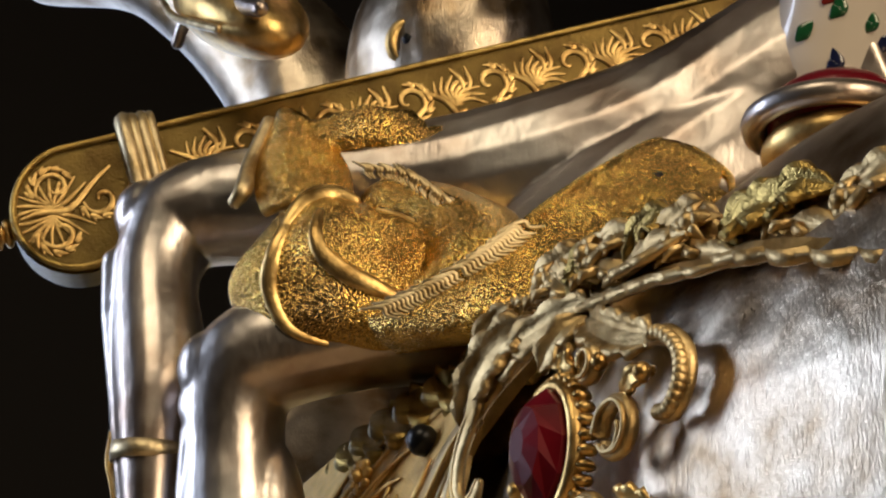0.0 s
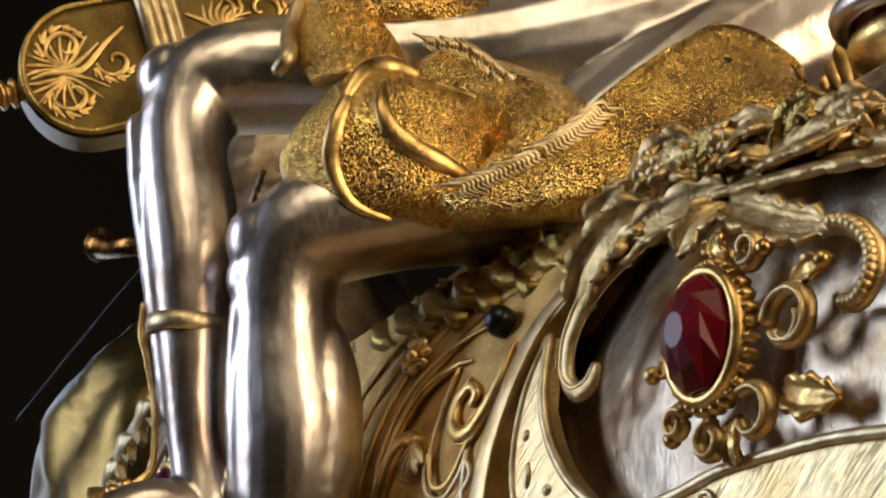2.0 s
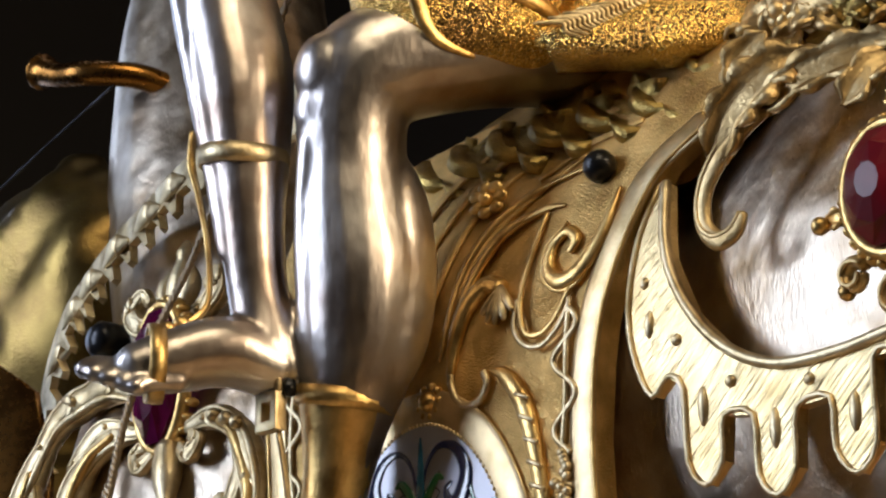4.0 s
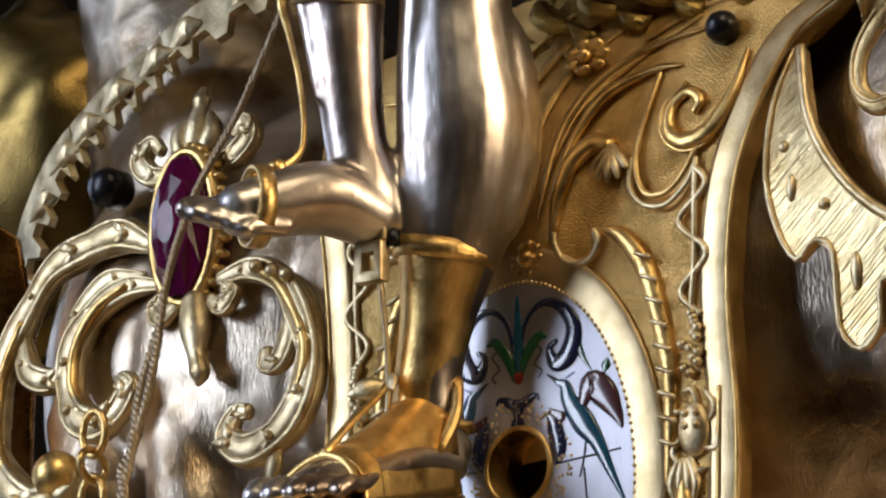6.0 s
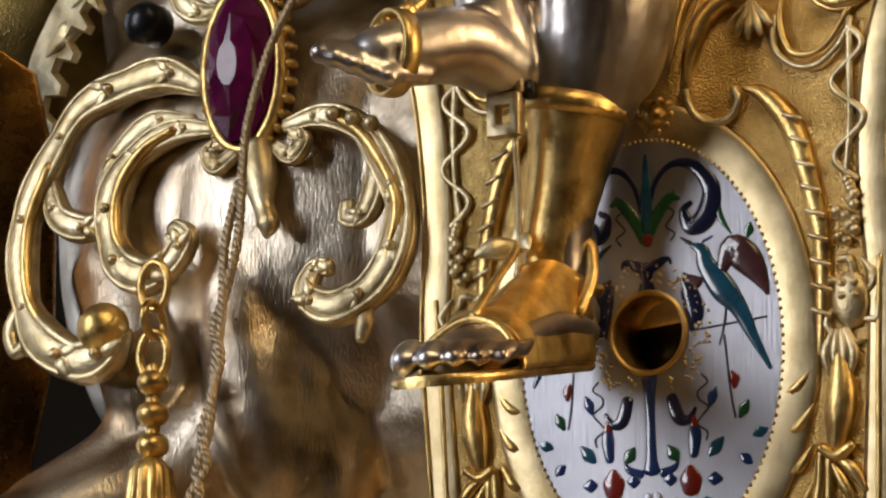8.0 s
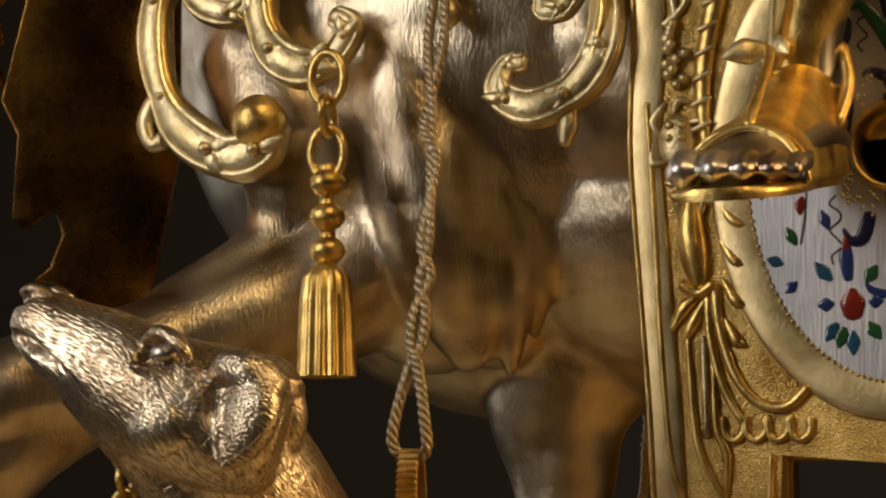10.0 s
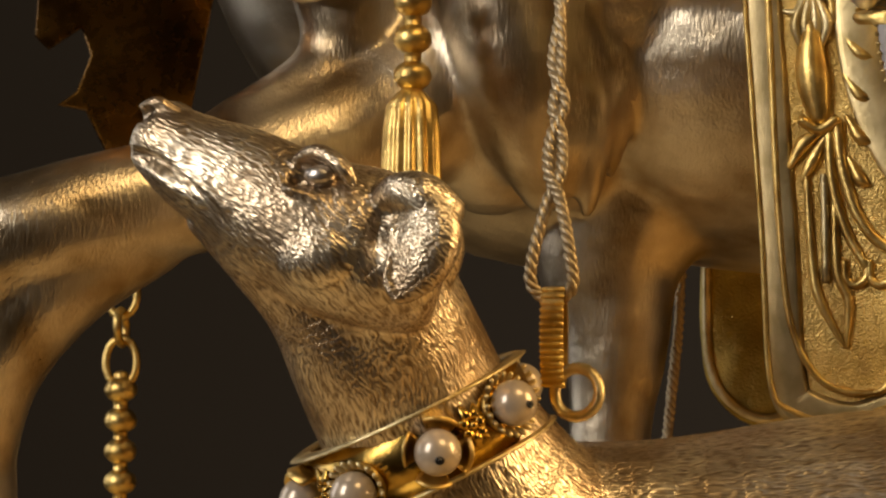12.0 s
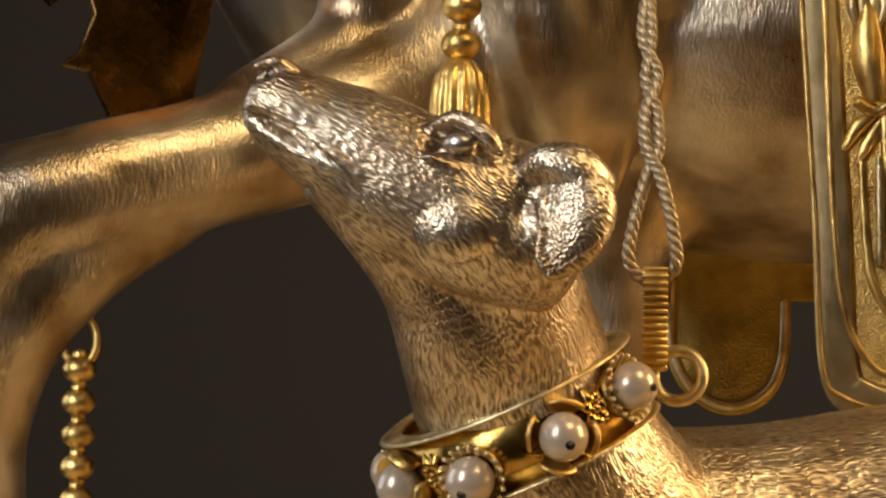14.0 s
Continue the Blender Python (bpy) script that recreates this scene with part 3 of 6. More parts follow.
    bm = bmesh.new()
    tube(bm, on(ellipse(0, -0.15, 1.75, 2.49, 64), -0.03, 0.23), 16, 1, 0.15, closed=True, smooth=False)
    part("oval_frame", bm, PALE_BAND, t)
    beads(t, "beaded_edge", ellipse(0, -0.15, 1.57, 2.31, 150), 0.022, PALE_GOLD, -0.06)
    bm = bmesh.new()
    torus(bm, (0, -0.06, 0), 0.445, 0.035, (0, 1, 0), 48)
    part("keyhole_ring", bm, GOLD, t)
    bm = bmesh.new()
    tube(bm, [(0, -0.02, 0, 0.425), (0, 0.6, 0, 0.425)], 32, 1, 1.0, (0, 0, 1), False, False, False)
    part("keyhole_sleeve", bm, GOLD, t)
    bm = bmesh.new()
    bmesh.ops.create_cone(bm, cap_ends=True, segments=32, radius1=0.43, radius2=0.43, depth=0.02, matrix=Matrix.Translation((0, 0.6, 0)) @ Matrix.Rotation(math.pi / 2, 4, "X"))
    part("keyhole_back", bm, STEEL, t)
    rng = random.Random(8)
    bm = bmesh.new()
    for k in range(150):
        a, r = rng.uniform(-1.2, 4.4), rng.uniform(0.52, 0.74)
        ball(bm, (r * math.cos(a), -0.05, r * math.sin(a) * 1.05), 0.022, 6, 4)
    part("punched_ring", bm, PALE_GOLD, t)

    def paint(name, pts, mat, y=-0.056):
        bm = bmesh.new()
        tube(bm, [(x, y, z, w) for x, z, w in pts], 8, 5, 0.12)
        part(name, bm, mat, field)

    for s in (1, -1):
        paint("scroll", [(s * 0.05, 1.35, 0.02), (s * 0.14, 1.68, 0.03), (s * 0.35, 1.86, 0.04), (s * 0.62, 1.8, 0.07), (s * 0.8, 1.52, 0.11), (s * 0.72, 1.22, 0.13), (s * 0.54, 1.14, 0.1), (s * 0.46, 1.32, 0.05), (s * 0.56, 1.4, 0.03)], INDIGO)
        paint("tendril", [(s * 0.84, 1.5, 0.02), (s * 0.9, 1.2, 0.035), (s * 1.02, 1.0, 0.01)], GREEN)
        paint("leaf", [(s * 0.04, 1.0, 0.02), (s * 0.12, 1.25, 0.07), (s * 0.3, 1.48, 0.06), (s * 0.42, 1.46, 0.02)], GREEN)
        paint("bird_body", [(s * 0.52, 0.93, 0.015), (s * 0.66, 0.86, 0.075), (s * 0.72, 0.68, 0.11), (s * 0.9, 0.42, 0.15), (s * 1.08, 0.18, 0.1), (s * 1.24, -0.15, 0.06), (s * 1.42, -0.5, 0.02)], TEAL)
        paint("bird_wing", [(s * 0.9, 0.62, 0.06), (s * 1.02, 0.84, 0.15), (s * 1.2, 0.7, 0.17), (s * 1.36, 0.45, 0.08), (s * 1.42, 0.3, 0.02)], BROWN, -0.059)
        paint("bird_wing", [(s * 0.62, 0.5, 0.07), (s * 0.5, 0.56, 0.05), (s * 0.44, 0.62, 0.02)], BROWN, -0.059)
        paint("bird_beak", [(s * 0.54, 0.94, 0.03), (s * 0.42, 1.02, 0.01)], BLACK_LINE)
        paint("bird_crest", [(s * 0.68, 0.95, 0.015), (s * 0.8, 1.0, 0.012)], BLUE)
        paint("bird_leg", [(s * 0.95, 0.3, 0.015), (s * 0.9, 0.0, 0.012), (s * 0.84, -0.2, 0.01)], BLACK_LINE)
        paint("branch", [(s * 0.5, -0.02, 0.012), (s * 1.4, 0.06, 0.012)], BLACK_LINE)
        paint("stalk", [(s * 0.9, -0.1, 0.012), (s * 0.95, -0.7, 0.012), (s * 1.0, -1.0, 0.012)], BLACK_LINE)
        paint("bud", [(s * 0.97, -0.5, 0.02), (s * 1.0, -0.58, 0.06), (s * 1.0, -0.68, 0.02)], RED)
        paint("squiggle", [(s * (0.62 + 0.07 * math.sin(k * 1.9)), -0.5 - k * 0.09, 0.011) for k in range(9)], BLACK_LINE)
        paint("squiggle", [(s * (0.3 + 0.06 * math.sin(k * 2.1)), 1.0 + k * 0.08, 0.01) for k in range(8)], BLACK_LINE)
        paint("anchor_arm", [(0, 0.68, 0.06), (s * 0.14, 0.76, 0.06), (s * 0.26, 0.8, 0.03), (s * 0.3, 0.74, 0.015)], INDIGO)
        paint("scroll", [(s * 0.42, 0.55, 0.02), (s * 0.5, 0.42, 0.1), (s * 0.56, 0.18, 0.11), (s * 0.54, 0.0, 0.05)], INDIGO)
        paint("scroll", [(s * 0.12, -1.55, 0.05), (s * 0.26, -1.5, 0.04), (s * 0.32, -1.42, 0.015)], BLUE)
        paint("scroll", [(s * 0.26, -0.72, 0.07), (s * 0.34, -0.95, 0.08), (s * 0.46, -0.98, 0.05), (s * 0.54, -0.86, 0.02)], INDIGO)
        paint("flower", [(s * 0.46, -1.5, 0.05), (s * 0.46, -1.62, 0.13), (s * 0.46, -1.76, 0.1)], RED)
        paint("flower_stem", [(s * 0.5, -1.0, 0.03), (s * 0.52, -1.15, 0.075), (s * 0.5, -1.38, 0.05)], BLUE)
        paint("flower_tip", [(s * 0.52, -0.95, 0.02), (s * 0.52, -1.05, 0.05)], RED, -0.06)
        for k, (dx, dz, m) in enumerate(((0.28, -0.02, BLUE), (-0.24, 0.0, BLUE), (0.3, 0.32, TEAL), (-0.2, 0.28, GREEN), (0.22, -0.3, TEAL), (-0.22, -0.3, GREEN), (0.0, -0.42, TEAL), (0.12, -0.36, GREEN))):
            paint("petal", [(s * (0.46 + dx * 0.75), -1.62 + dz * 0.75, 0.03), (s * (0.46 + dx), -1.62 + dz, 0.075), (s * (0.46 + dx * 1.3), -1.62 + dz * 1.3, 0.02)], m)
        for k, (x, z, dx, dz, m) in enumerate(((0.7, -0.85, 0.08, 0.2, BLUE), (1.05, -1.0, 0.1, 0.18, GREEN), (1.2, -1.2, 0.16, 0.06, TEAL), (1.05, -1.4, 0.12, -0.1, BLUE), (1.2, 0.95, 0.05, 0.15, GREEN))):
            paint("leaf", [(s * x, z, 0.02), (s * (x + dx / 2), z + dz / 2, 0.06), (s * (x + dx), z + dz, 0.015)], m)
        paint("basket", [(s * 0.06, -1.78, 0.05), (s * 0.06, -1.98, 0.06)], BRUSHED, -0.06)
    paint("lily", [(0.02, 1.05, 0.03), (0.02, 1.4, 0.075), (0.02, 1.75, 0.05), (0.02, 2.0, 0.02)], TEAL)
    paint("lily_foot", [(0.02, 0.98, 0.05), (0.02, 1.06, 0.08)], RED)
    paint("anchor_stem", [(0, 0.72, 0.12), (0, 0.6, 0.07), (0, 0.48, 0.1)], INDIGO)
    paint("anchor_stem", [(0, -0.5, 0.1), (0.0, -0.75, 0.06), (0.0, -1.3, 0.06), (0, -1.52, 0.1)], BLUE)
    # stud and flower boss
    bm = bmesh.new()
    ball(bm, (2.62, 0.42, 4.85), 0.2, 20, 14)
    part("stud", bm, STEEL, t, "round blue-black stud")
    bm = bmesh.new()
    ball(bm, (0.16, -0.04, 2.42), 0.13, 12, 8)
    for k in range(9):
        a = k * 2 * math.pi / 9
        ball(bm, (0.16 + 0.18 * math.cos(a), -0.02, 2.42 + 0.18 * math.sin(a)), 0.06, 8, 6)
    part("flower_boss", bm, GOLD, t)
    bm = bmesh.new()
    for k in range(7):
        a = k * 2 * math.pi / 7
        ball(bm, (0.75 + 0.22 * math.cos(a), 0.42, 4.9 + 0.16 * math.sin(a)), (0.12, 0.06, 0.08), 10, 6)
    ball(bm, (0.75, 0.38, 4.9), 0.09, 10, 8)
    part("flower_boss", bm, GOLD, t)
    return t


saddle_plate()


def saddle():
    t = thing("saddle", (1, 4, 5), "gilt saddle with leaf border under the rider", "saddle")
    bm = bmesh.new()
    ball(bm, (1.2, 4.2, 5.4), (5.0, 3.4, 1.9), 40, 20)
    part("seat", bm, DARK_GOLD, t)
    for k in range(9):
        x = -1.6 + k * 0.75
        y = 0.95 + 0.05 * (x - 1) ** 2
        bm = bmesh.new()
        acanthus(bm, [(x, y + 0.3, 6.0), (x + 0.2, y, 5.85), (x + 0.6, y - 0.12, 5.62), (x + 0.95, y - 0.02, 5.5)], 0.42, 2, (0.3, -0.9, 0.3))
        part("leaf", bm, DARK_GOLD, t)


saddle()


def far_flap():
    bm = bmesh.new()
    slab(bm, [[(-4.25, 0.0)] + [tuple(p) for p in spline([(-4.3, -3.2), (-4.22, -4.0), (-3.9, -4.45), (-3.45, -4.62), (-3.0, -4.45), (-2.75, -4.0), (-2.72, -3.2)], 4)] + [(-1.2, -3.2), (-1.2, 0.0)]], 6.0, 6.3, 0.05)
    t = thing("saddle_flap", (-2.8, 6.1, -4.6), "gilt rounded saddle flap hanging behind the stag's leg", "saddle flap")
    part("plate", bm, DARK_GOLD, t, angle=40)
    bm = bmesh.new()
    tube(bm, [(x, 5.98, z, 0.06) for x, z in [(-4.16, -0.5), (-4.2, -3.2), (-4.12, -3.95), (-3.85, -4.34), (-3.45, -4.5), (-3.05, -4.34), (-2.84, -3.95), (-2.8, -3.2)]], 8, 5)
    part("border", bm, PALE_GOLD, t)
    return t


far_flap()


# ---- rider ----
def rider():
    bm = bmesh.new()
    tube(bm, [(3.2, 7.0, 10.6, 2.2), (2.5, 5.0, 9.2, 1.7), (1.95, 3.2, 7.95, 1.35), (1.4, 1.65, 7.15, 0.92), (0.85, 0.2, 6.8, 0.78), (0.18, -0.85, 6.45, 0.76), (-0.06, -1.02, 5.95, 0.7), (-0.14, -0.98, 5.3, 0.66),
              (-0.15, -0.92, 4.6, 0.73), (-0.14, -0.82, 3.8, 0.8), (-0.26, -0.78, 3.0, 0.72), (-0.45, -0.8, 2.2, 0.53), (-0.62, -0.78, 1.5, 0.4), (-0.72, -0.75, 0.95, 0.36), (-0.76, -0.65, 0.4, 0.38), (-0.72, -0.5, 0.1, 0.36)], 20)
    # kneecap, shin edge and calf of the near leg
    ball(bm, (-0.06, -1.42, 6.32), (0.46, 0.42, 0.5), 16, 12)
    ball(bm, (-0.2, -1.52, 5.85), (0.3, 0.24, 0.34), 14, 10)
    tube(bm, [(-0.24, -1.5, 5.5, 0.2), (-0.34, -1.5, 4.5, 0.18), (-0.42, -1.42, 3.5, 0.16), (-0.55, -1.25, 2.5, 0.13), (-0.7, -1.05, 1.5, 0.12)], 10)
    ball(bm, (0.12, -0.6, 3.95), (0.56, 0.56, 1.5), 18, 14)
    tube(bm, [(-0.68, -0.6, -0.02, 0.4), (-0.75, -1.3, -0.04, 0.48), (-0.84, -2.1, -0.3, 0.52), (-0.88, -2.6, -0.5, 0.46)], 16, 6, 0.58, (0, 0, 1))
    for dx, dy, r in ((-0.44, -3.06, 0.17), (-0.15, -3.14, 0.135), (0.1, -3.1, 0.125), (0.32, -3.02, 0.115), (0.51, -2.92, 0.105)):
        x = -0.88 + dx * 1.12
        tube(bm, [(-0.88 + dx * 0.95, -2.2, -0.34, r), (x, dy + 0.42, -0.46, r * 0.92), (x, dy + 0.2, -0.47, r * 1.05), (x, dy, -0.6, r * 0.9)], 10, 4)
    tube(bm, [(3.4, 6.6, 10.6, 2.0), (2.1, 4.6, 9.7, 1.6), (0.6, 2.4, 9.35, 1.2), (-0.9, 0.3, 9.35, 0.9), (-1.85, -1.15, 9.2, 0.76), (-1.98, -1.5, 8.65, 0.66), (-1.88, -1.62, 8.0, 0.6), (-1.68, -1.6, 7.2, 0.64),
              (-1.46, -1.6, 6.4, 0.62), (-1.28, -1.66, 5.4, 0.5), (-1.17, -1.68, 4.5, 0.4), (-1.13, -1.6, 3.7, 0.37), (-1.0, -1.5, 3.05, 0.41), (-0.92, -1.4, 2.75, 0.36)], 20)
    ball(bm, (-2.12, -1.75, 9.2), (0.48, 0.45, 0.5), 16, 12)
    tube(bm, [(-2.2, -2.1, 8.5, 0.22), (-2.0, -2.15, 7.5, 0.17), (-1.78, -2.08, 6.4, 0.15), (-1.5, -2.02, 5.2, 0.13), (-1.35, -1.95, 4.2, 0.1)], 10)
    tube(bm, [(-0.95, -1.4, 2.78, 0.42), (-1.25, -2.0, 2.98, 0.5), (-1.58, -2.6, 2.82, 0.44), (-1.8, -2.98, 2.72, 0.34)], 16, 6, 0.85, (0, 0, 1))
    for k in range(5):
        x, y = -2.12 + k * 0.16, -3.12 - 0.16 * math.cos(k * 0.7)
        tube(bm, [(x + 0.16, y + 0.4, 2.78 - k * 0.06, 0.13), (x, y, 2.78 - k * 0.07, 0.12), (x - 0.02, y - 0.14, 2.68 - k * 0.07, 0.12)], 10, 4)
    ball(bm, (3.6, 7.6, 11.4), (2.3, 2.3, 2.4), 28, 18)
    tube(bm, [(3.2, 8.0, 11.4, 2.0), (2.6, 8.2, 14.5, 1.9), (2.6, 8.3, 18, 2.2)], 24)
    # lowered arm and hand
    tube(bm, [(2.6, 7.6, 18, 0.9), (0.2, 3.0, 17.4, 0.7), (-1.8, 0.3, 14.8, 0.5), (-1.9, -0.7, 13.4, 0.42)], 16)
    tube(bm, [(-2.0, -0.8, 13.4, 0.3), (-2.6, -0.95, 13.1, 0.14), (-3.2, -1.0, 12.9, 0.12), (-3.5, -1.0, 12.65, 0.1)], 10)
    tube(bm, [(-1.7, -0.8, 13.3, 0.3), (-1.2, -0.95, 12.5, 0.16), (-0.6, -1.0, 12.0, 0.15), (0.1, -1.0, 11.6, 0.13)], 10)
    ob = part("rider_statue", bm, SILVER)
    fuse(ob, 0.042, 8)
    return tagged(ob, "polished silver seated figure with bare legs and feet", "statue")


rider()


def horn_bowl():
    bm = bmesh.new()
    m = Matrix.Rotation(radians(35), 4, "Y")
    ball(bm, (-1.9, -0.6, 12.6), (2.0, 0.9, 0.62), 32, 18, m)
    ob = thing("hunting_horn", (-1.9, -0.6, 12), "polished gilt horn held in a silver hand", "horn")
    part("bell", bm, GOLD, ob)
    bm = bmesh.new()
    tube(bm, [(-0.2, -1.5, 11.3, 0.06), (-1.2, -1.5, 11.85, 0.07), (-2.4, -1.45, 12.55, 0.06), (-3.4, -1.3, 13.3, 0.05)], 10)
    part("rim", bm, PALE_GOLD, ob)


horn_bowl()


# ---- bands and sandals ----
def ring_on(bm, c, axis, r, w, thick, squash=1.0):
    """A flat band round a limb."""
    q = Vector((0, 0, 1)).rotation_difference(Vector(axis).normalized())
    prof = [(r, -w / 2), (r + thick, -w / 2), (r + thick * 1.3, 0), (r + thick, w / 2), (r, w / 2)]
    seg, rows = 36, []
    for i in range(seg):
        t = 2 * math.pi * i / seg
        rows.append([bm.verts.new(Vector(c) + q @ Vector((math.cos(t) * a, math.sin(t) * a * squash, b))) for a, b in prof])
    for i in range(seg):
        a, b = rows[i], rows[(i + 1) % seg]
        for k in range(len(prof)):
            bm.faces.new((a[k], a[(k + 1) % len(prof)], b[(k + 1) % len(prof)], b[k]))


def leg_bands():
    t = thing("leg_band", (-1.35, -1.7, 5.4), "narrow gilt band buckled round the raised shin", "band", "leg bands")
    bm = bmesh.new()
    ring_on(bm, (-1.33, -1.7, 5.45), (0.12, 0, 1), 0.5, 0.24, 0.05)
    part("band", bm, PALE_GOLD, t)
    bm = bmesh.new()
    tube(bm, [(-1.85, -2.1, 5.85, 0.06), (-1.85, -2.1, 5.42, 0.09), (-1.78, -2.06, 5.1, 0.07), (-1.66, -2.0, 4.5, 0.06), (-1.58, -2.0, 3.9, 0.06), (-1.62, -2.05, 3.55, 0.06), (-1.75, -2.4, 3.25, 0.07), (-1.86, -2.7, 3.1, 0.06)], 8, 5, 0.6, (0.8, 0.5, 0))
    part("strap", bm, GOLD, t)
    bm = bmesh.new()
    for k in range(3):
        ball(bm, (-1.72 - k * 0.05, -2.3 - k * 0.16, 3.35 - k * 0.07), 0.12 - 0.02 * k, 10, 8)
    part("bow", bm, GOLD, t)
    bm = bmesh.new()
    ring_on(bm, (-1.66, -2.72, 2.8), (0.5, 0.85, 0), 0.43, 0.2, 0.04, 1.0)
    part("toe_band", bm, GOLD, t)
    t = thing("leg_band", (-0.4, -0.85, 2.5), "gilt band with a square buckle above the sandal", "band", "leg bands")
    bm = bmesh.new()
    ring_on(bm, (-0.43, -0.84, 2.42), (0.2, 0, 1), 0.56, 0.24, 0.04)
    part("band", bm, GOLD, t)
    bm = bmesh.new()
    slab(bm, [[(-1.12, 2.02), (-0.72, 2.02), (-0.72, 2.5), (-1.12, 2.5)], [(-1.0, 2.15), (-0.84, 2.15), (-0.84, 2.36), (-1.0, 2.36)]], -1.66, -1.5, 0.03)
    part("buckle", bm, PALE_GOLD, t, "square gilt buckle", angle=40)
    bm = bmesh.new()
    tube(bm, [(-0.85, -1.5, 2.0, 0.07), (-0.9, -1.35, 1.5, 0.07), (-0.98, -1.2, 0.9, 0.07), (-1.05, -1.15, 0.45, 0.06)], 8, 5, 0.5, (0.8, 0.5, 0))
    part("strap", bm, PALE_GOLD, t)
    bm = bmesh.new()
    bmesh.ops.create_cube(bm, size=1, matrix=Matrix.Translation((-0.66, -1.5, 2.52)) @ Matrix.Diagonal((0.12, 0.14, 0.2, 1)))
    bmesh.ops.bevel(bm, geom=bm.edges[:], offset=0.02, segments=2, affect="EDGES")
    part("pin", bm, STEEL, t, "black square pin")
    bm = bmesh.new()
    tube(bm, [(-0.72, -1.62, 2.5, 0.05), (-0.72, -1.62, 2.95, 0.06)], 8, 2)
    part("tongue", bm, PALE_GOLD, t)


leg_bands()


def sandal():
    t = thing("sandal", (-0.8, -1.7, -0.6), "open gilt sandal with broad straps on the lowered foot", "sandal")

    def sole_z(y):
        return -0.32 + 0.16 * (y + 0.4)

    bm = bmesh.new()
    outline = spline([(-0.66, -0.36), (-0.38, -0.6), (-0.4, -1.6), (-0.3, -2.5), (-0.5, -3.05), (-0.95, -3.28), (-1.42, -3.2), (-1.52, -2.75), (-1.3, -1.8), (-1.08, -0.9), (-0.95, -0.42)], 4, True)
    rings = []
    for grow, dz in ((0.88, 0.02), (0.97, -0.01), (0.98, -0.05), (0.9, -0.1)):
        rings.append([bm.verts.new((-0.85 + (x + 0.85) * grow, -1.7 + (y + 1.7) * (0.97 + 0.03 * grow), sole_z(y) + dz)) for x, y in outline])
    bm.faces.new(rings[0])
    bm.faces.new(rings[-1][::-1])
    for p, q in zip(rings, rings[1:]):
        for i in range(len(p)):
            j = (i + 1) % len(p)
            bm.faces.new((p[i], q[i], q[j], p[j]))
    part("sole", bm, GOLD, t, angle=50)

    def wrap(name, y0, y1, x0, x1, h0, h1, lift, mat=GOLD):
        """A strap over the foot between two lines across it."""
        bm = bmesh.new()
        rows = []
        for y, xa, xb, h in ((y0, *x0, h0), ((y0 + y1) / 2, (x0[0] + x1[0]) / 2, (x0[1] + x1[1]) / 2, (h0 + h1) / 2 + lift), (y1, *x1, h1)):
            c, w = (xa + xb) / 2, (xb - xa) / 2
            rows.append([(c - w * math.cos(math.pi * k / 8), y, sole_z(y) + h * math.sin(math.pi * k / 8) ** 0.8) for k in range(9)])
        grid(bm, rows, 0.05)
        part(name, bm, mat, t)

    bm = bmesh.new()
    tube(bm, [(-0.39, -0.85, 2.45, 0.585), (-0.58, -0.8, 1.7, 0.435), (-0.77, -0.77, 0.95, 0.375), (-0.82, -0.72, 0.5, 0.39)], 24, 6)
    part("shaft", bm, GOLD, t, "smooth gilt boot shaft")
    wrap("upper", -2.3, -0.75, (-1.46, -0.28), (-1.18, -0.3), 0.6, 1.36, -0.02)
    wrap("toe_strap", -2.48, -2.16, (-1.53, -0.26), (-1.48, -0.26), 0.58, 0.68, 0.03)
    wrap("heel_cup", -0.85, -0.42, (-1.06, -0.4), (-0.95, -0.52), 0.34, 0.3, 0.0)
    for name, pts, r in (("centre_strap", [(-0.87, -2.45, -0.05), (-0.88, -2.0, 0.34), (-0.92, -1.5, 0.7), (-1.0, -1.12, 0.98)], 0.06),
                         ("edge_cord", [(-1.53, -2.62, -0.56), (-1.25, -2.52, -0.24), (-0.9, -2.46, -0.08), (-0.55, -2.48, -0.2), (-0.28, -2.56, -0.52)], 0.05),
                         ("ankle_strap", [(-1.12, -0.6, 0.5), (-1.1, -1.0, 0.62), (-0.8, -1.16, 0.62), (-0.48, -0.95, 0.52), (-0.36, -0.55, 0.45), (-0.55, -0.3, 0.45), (-0.95, -0.35, 0.48)], 0.075),
                         ("side_tongue", [(-0.33, -1.1, 0.1), (-0.26, -0.9, 0.5), (-0.33, -0.75, 0.85), (-0.4, -0.7, 0.95)], 0.08)):
        bm = bmesh.new()
        tube(bm, [(*p, r) for p in pts], 8, 6, 0.7, (0, -1, 0.3))
        part(name, bm, GOLD, t)
    bm = bmesh.new()
    leaf(bm, (-1.02, -1.15, 0.92), (-1.25, -1.3, 0.86), (-1.42, -1.4, 0.8), 0.13, 0.5)
    leaf(bm, (-1.02, -1.15, 0.92), (-0.85, -1.3, 0.9), (-0.75, -1.4, 0.8), 0.1, 0.5)
    part("bow", bm, PALE_GOLD, t)


sandal()


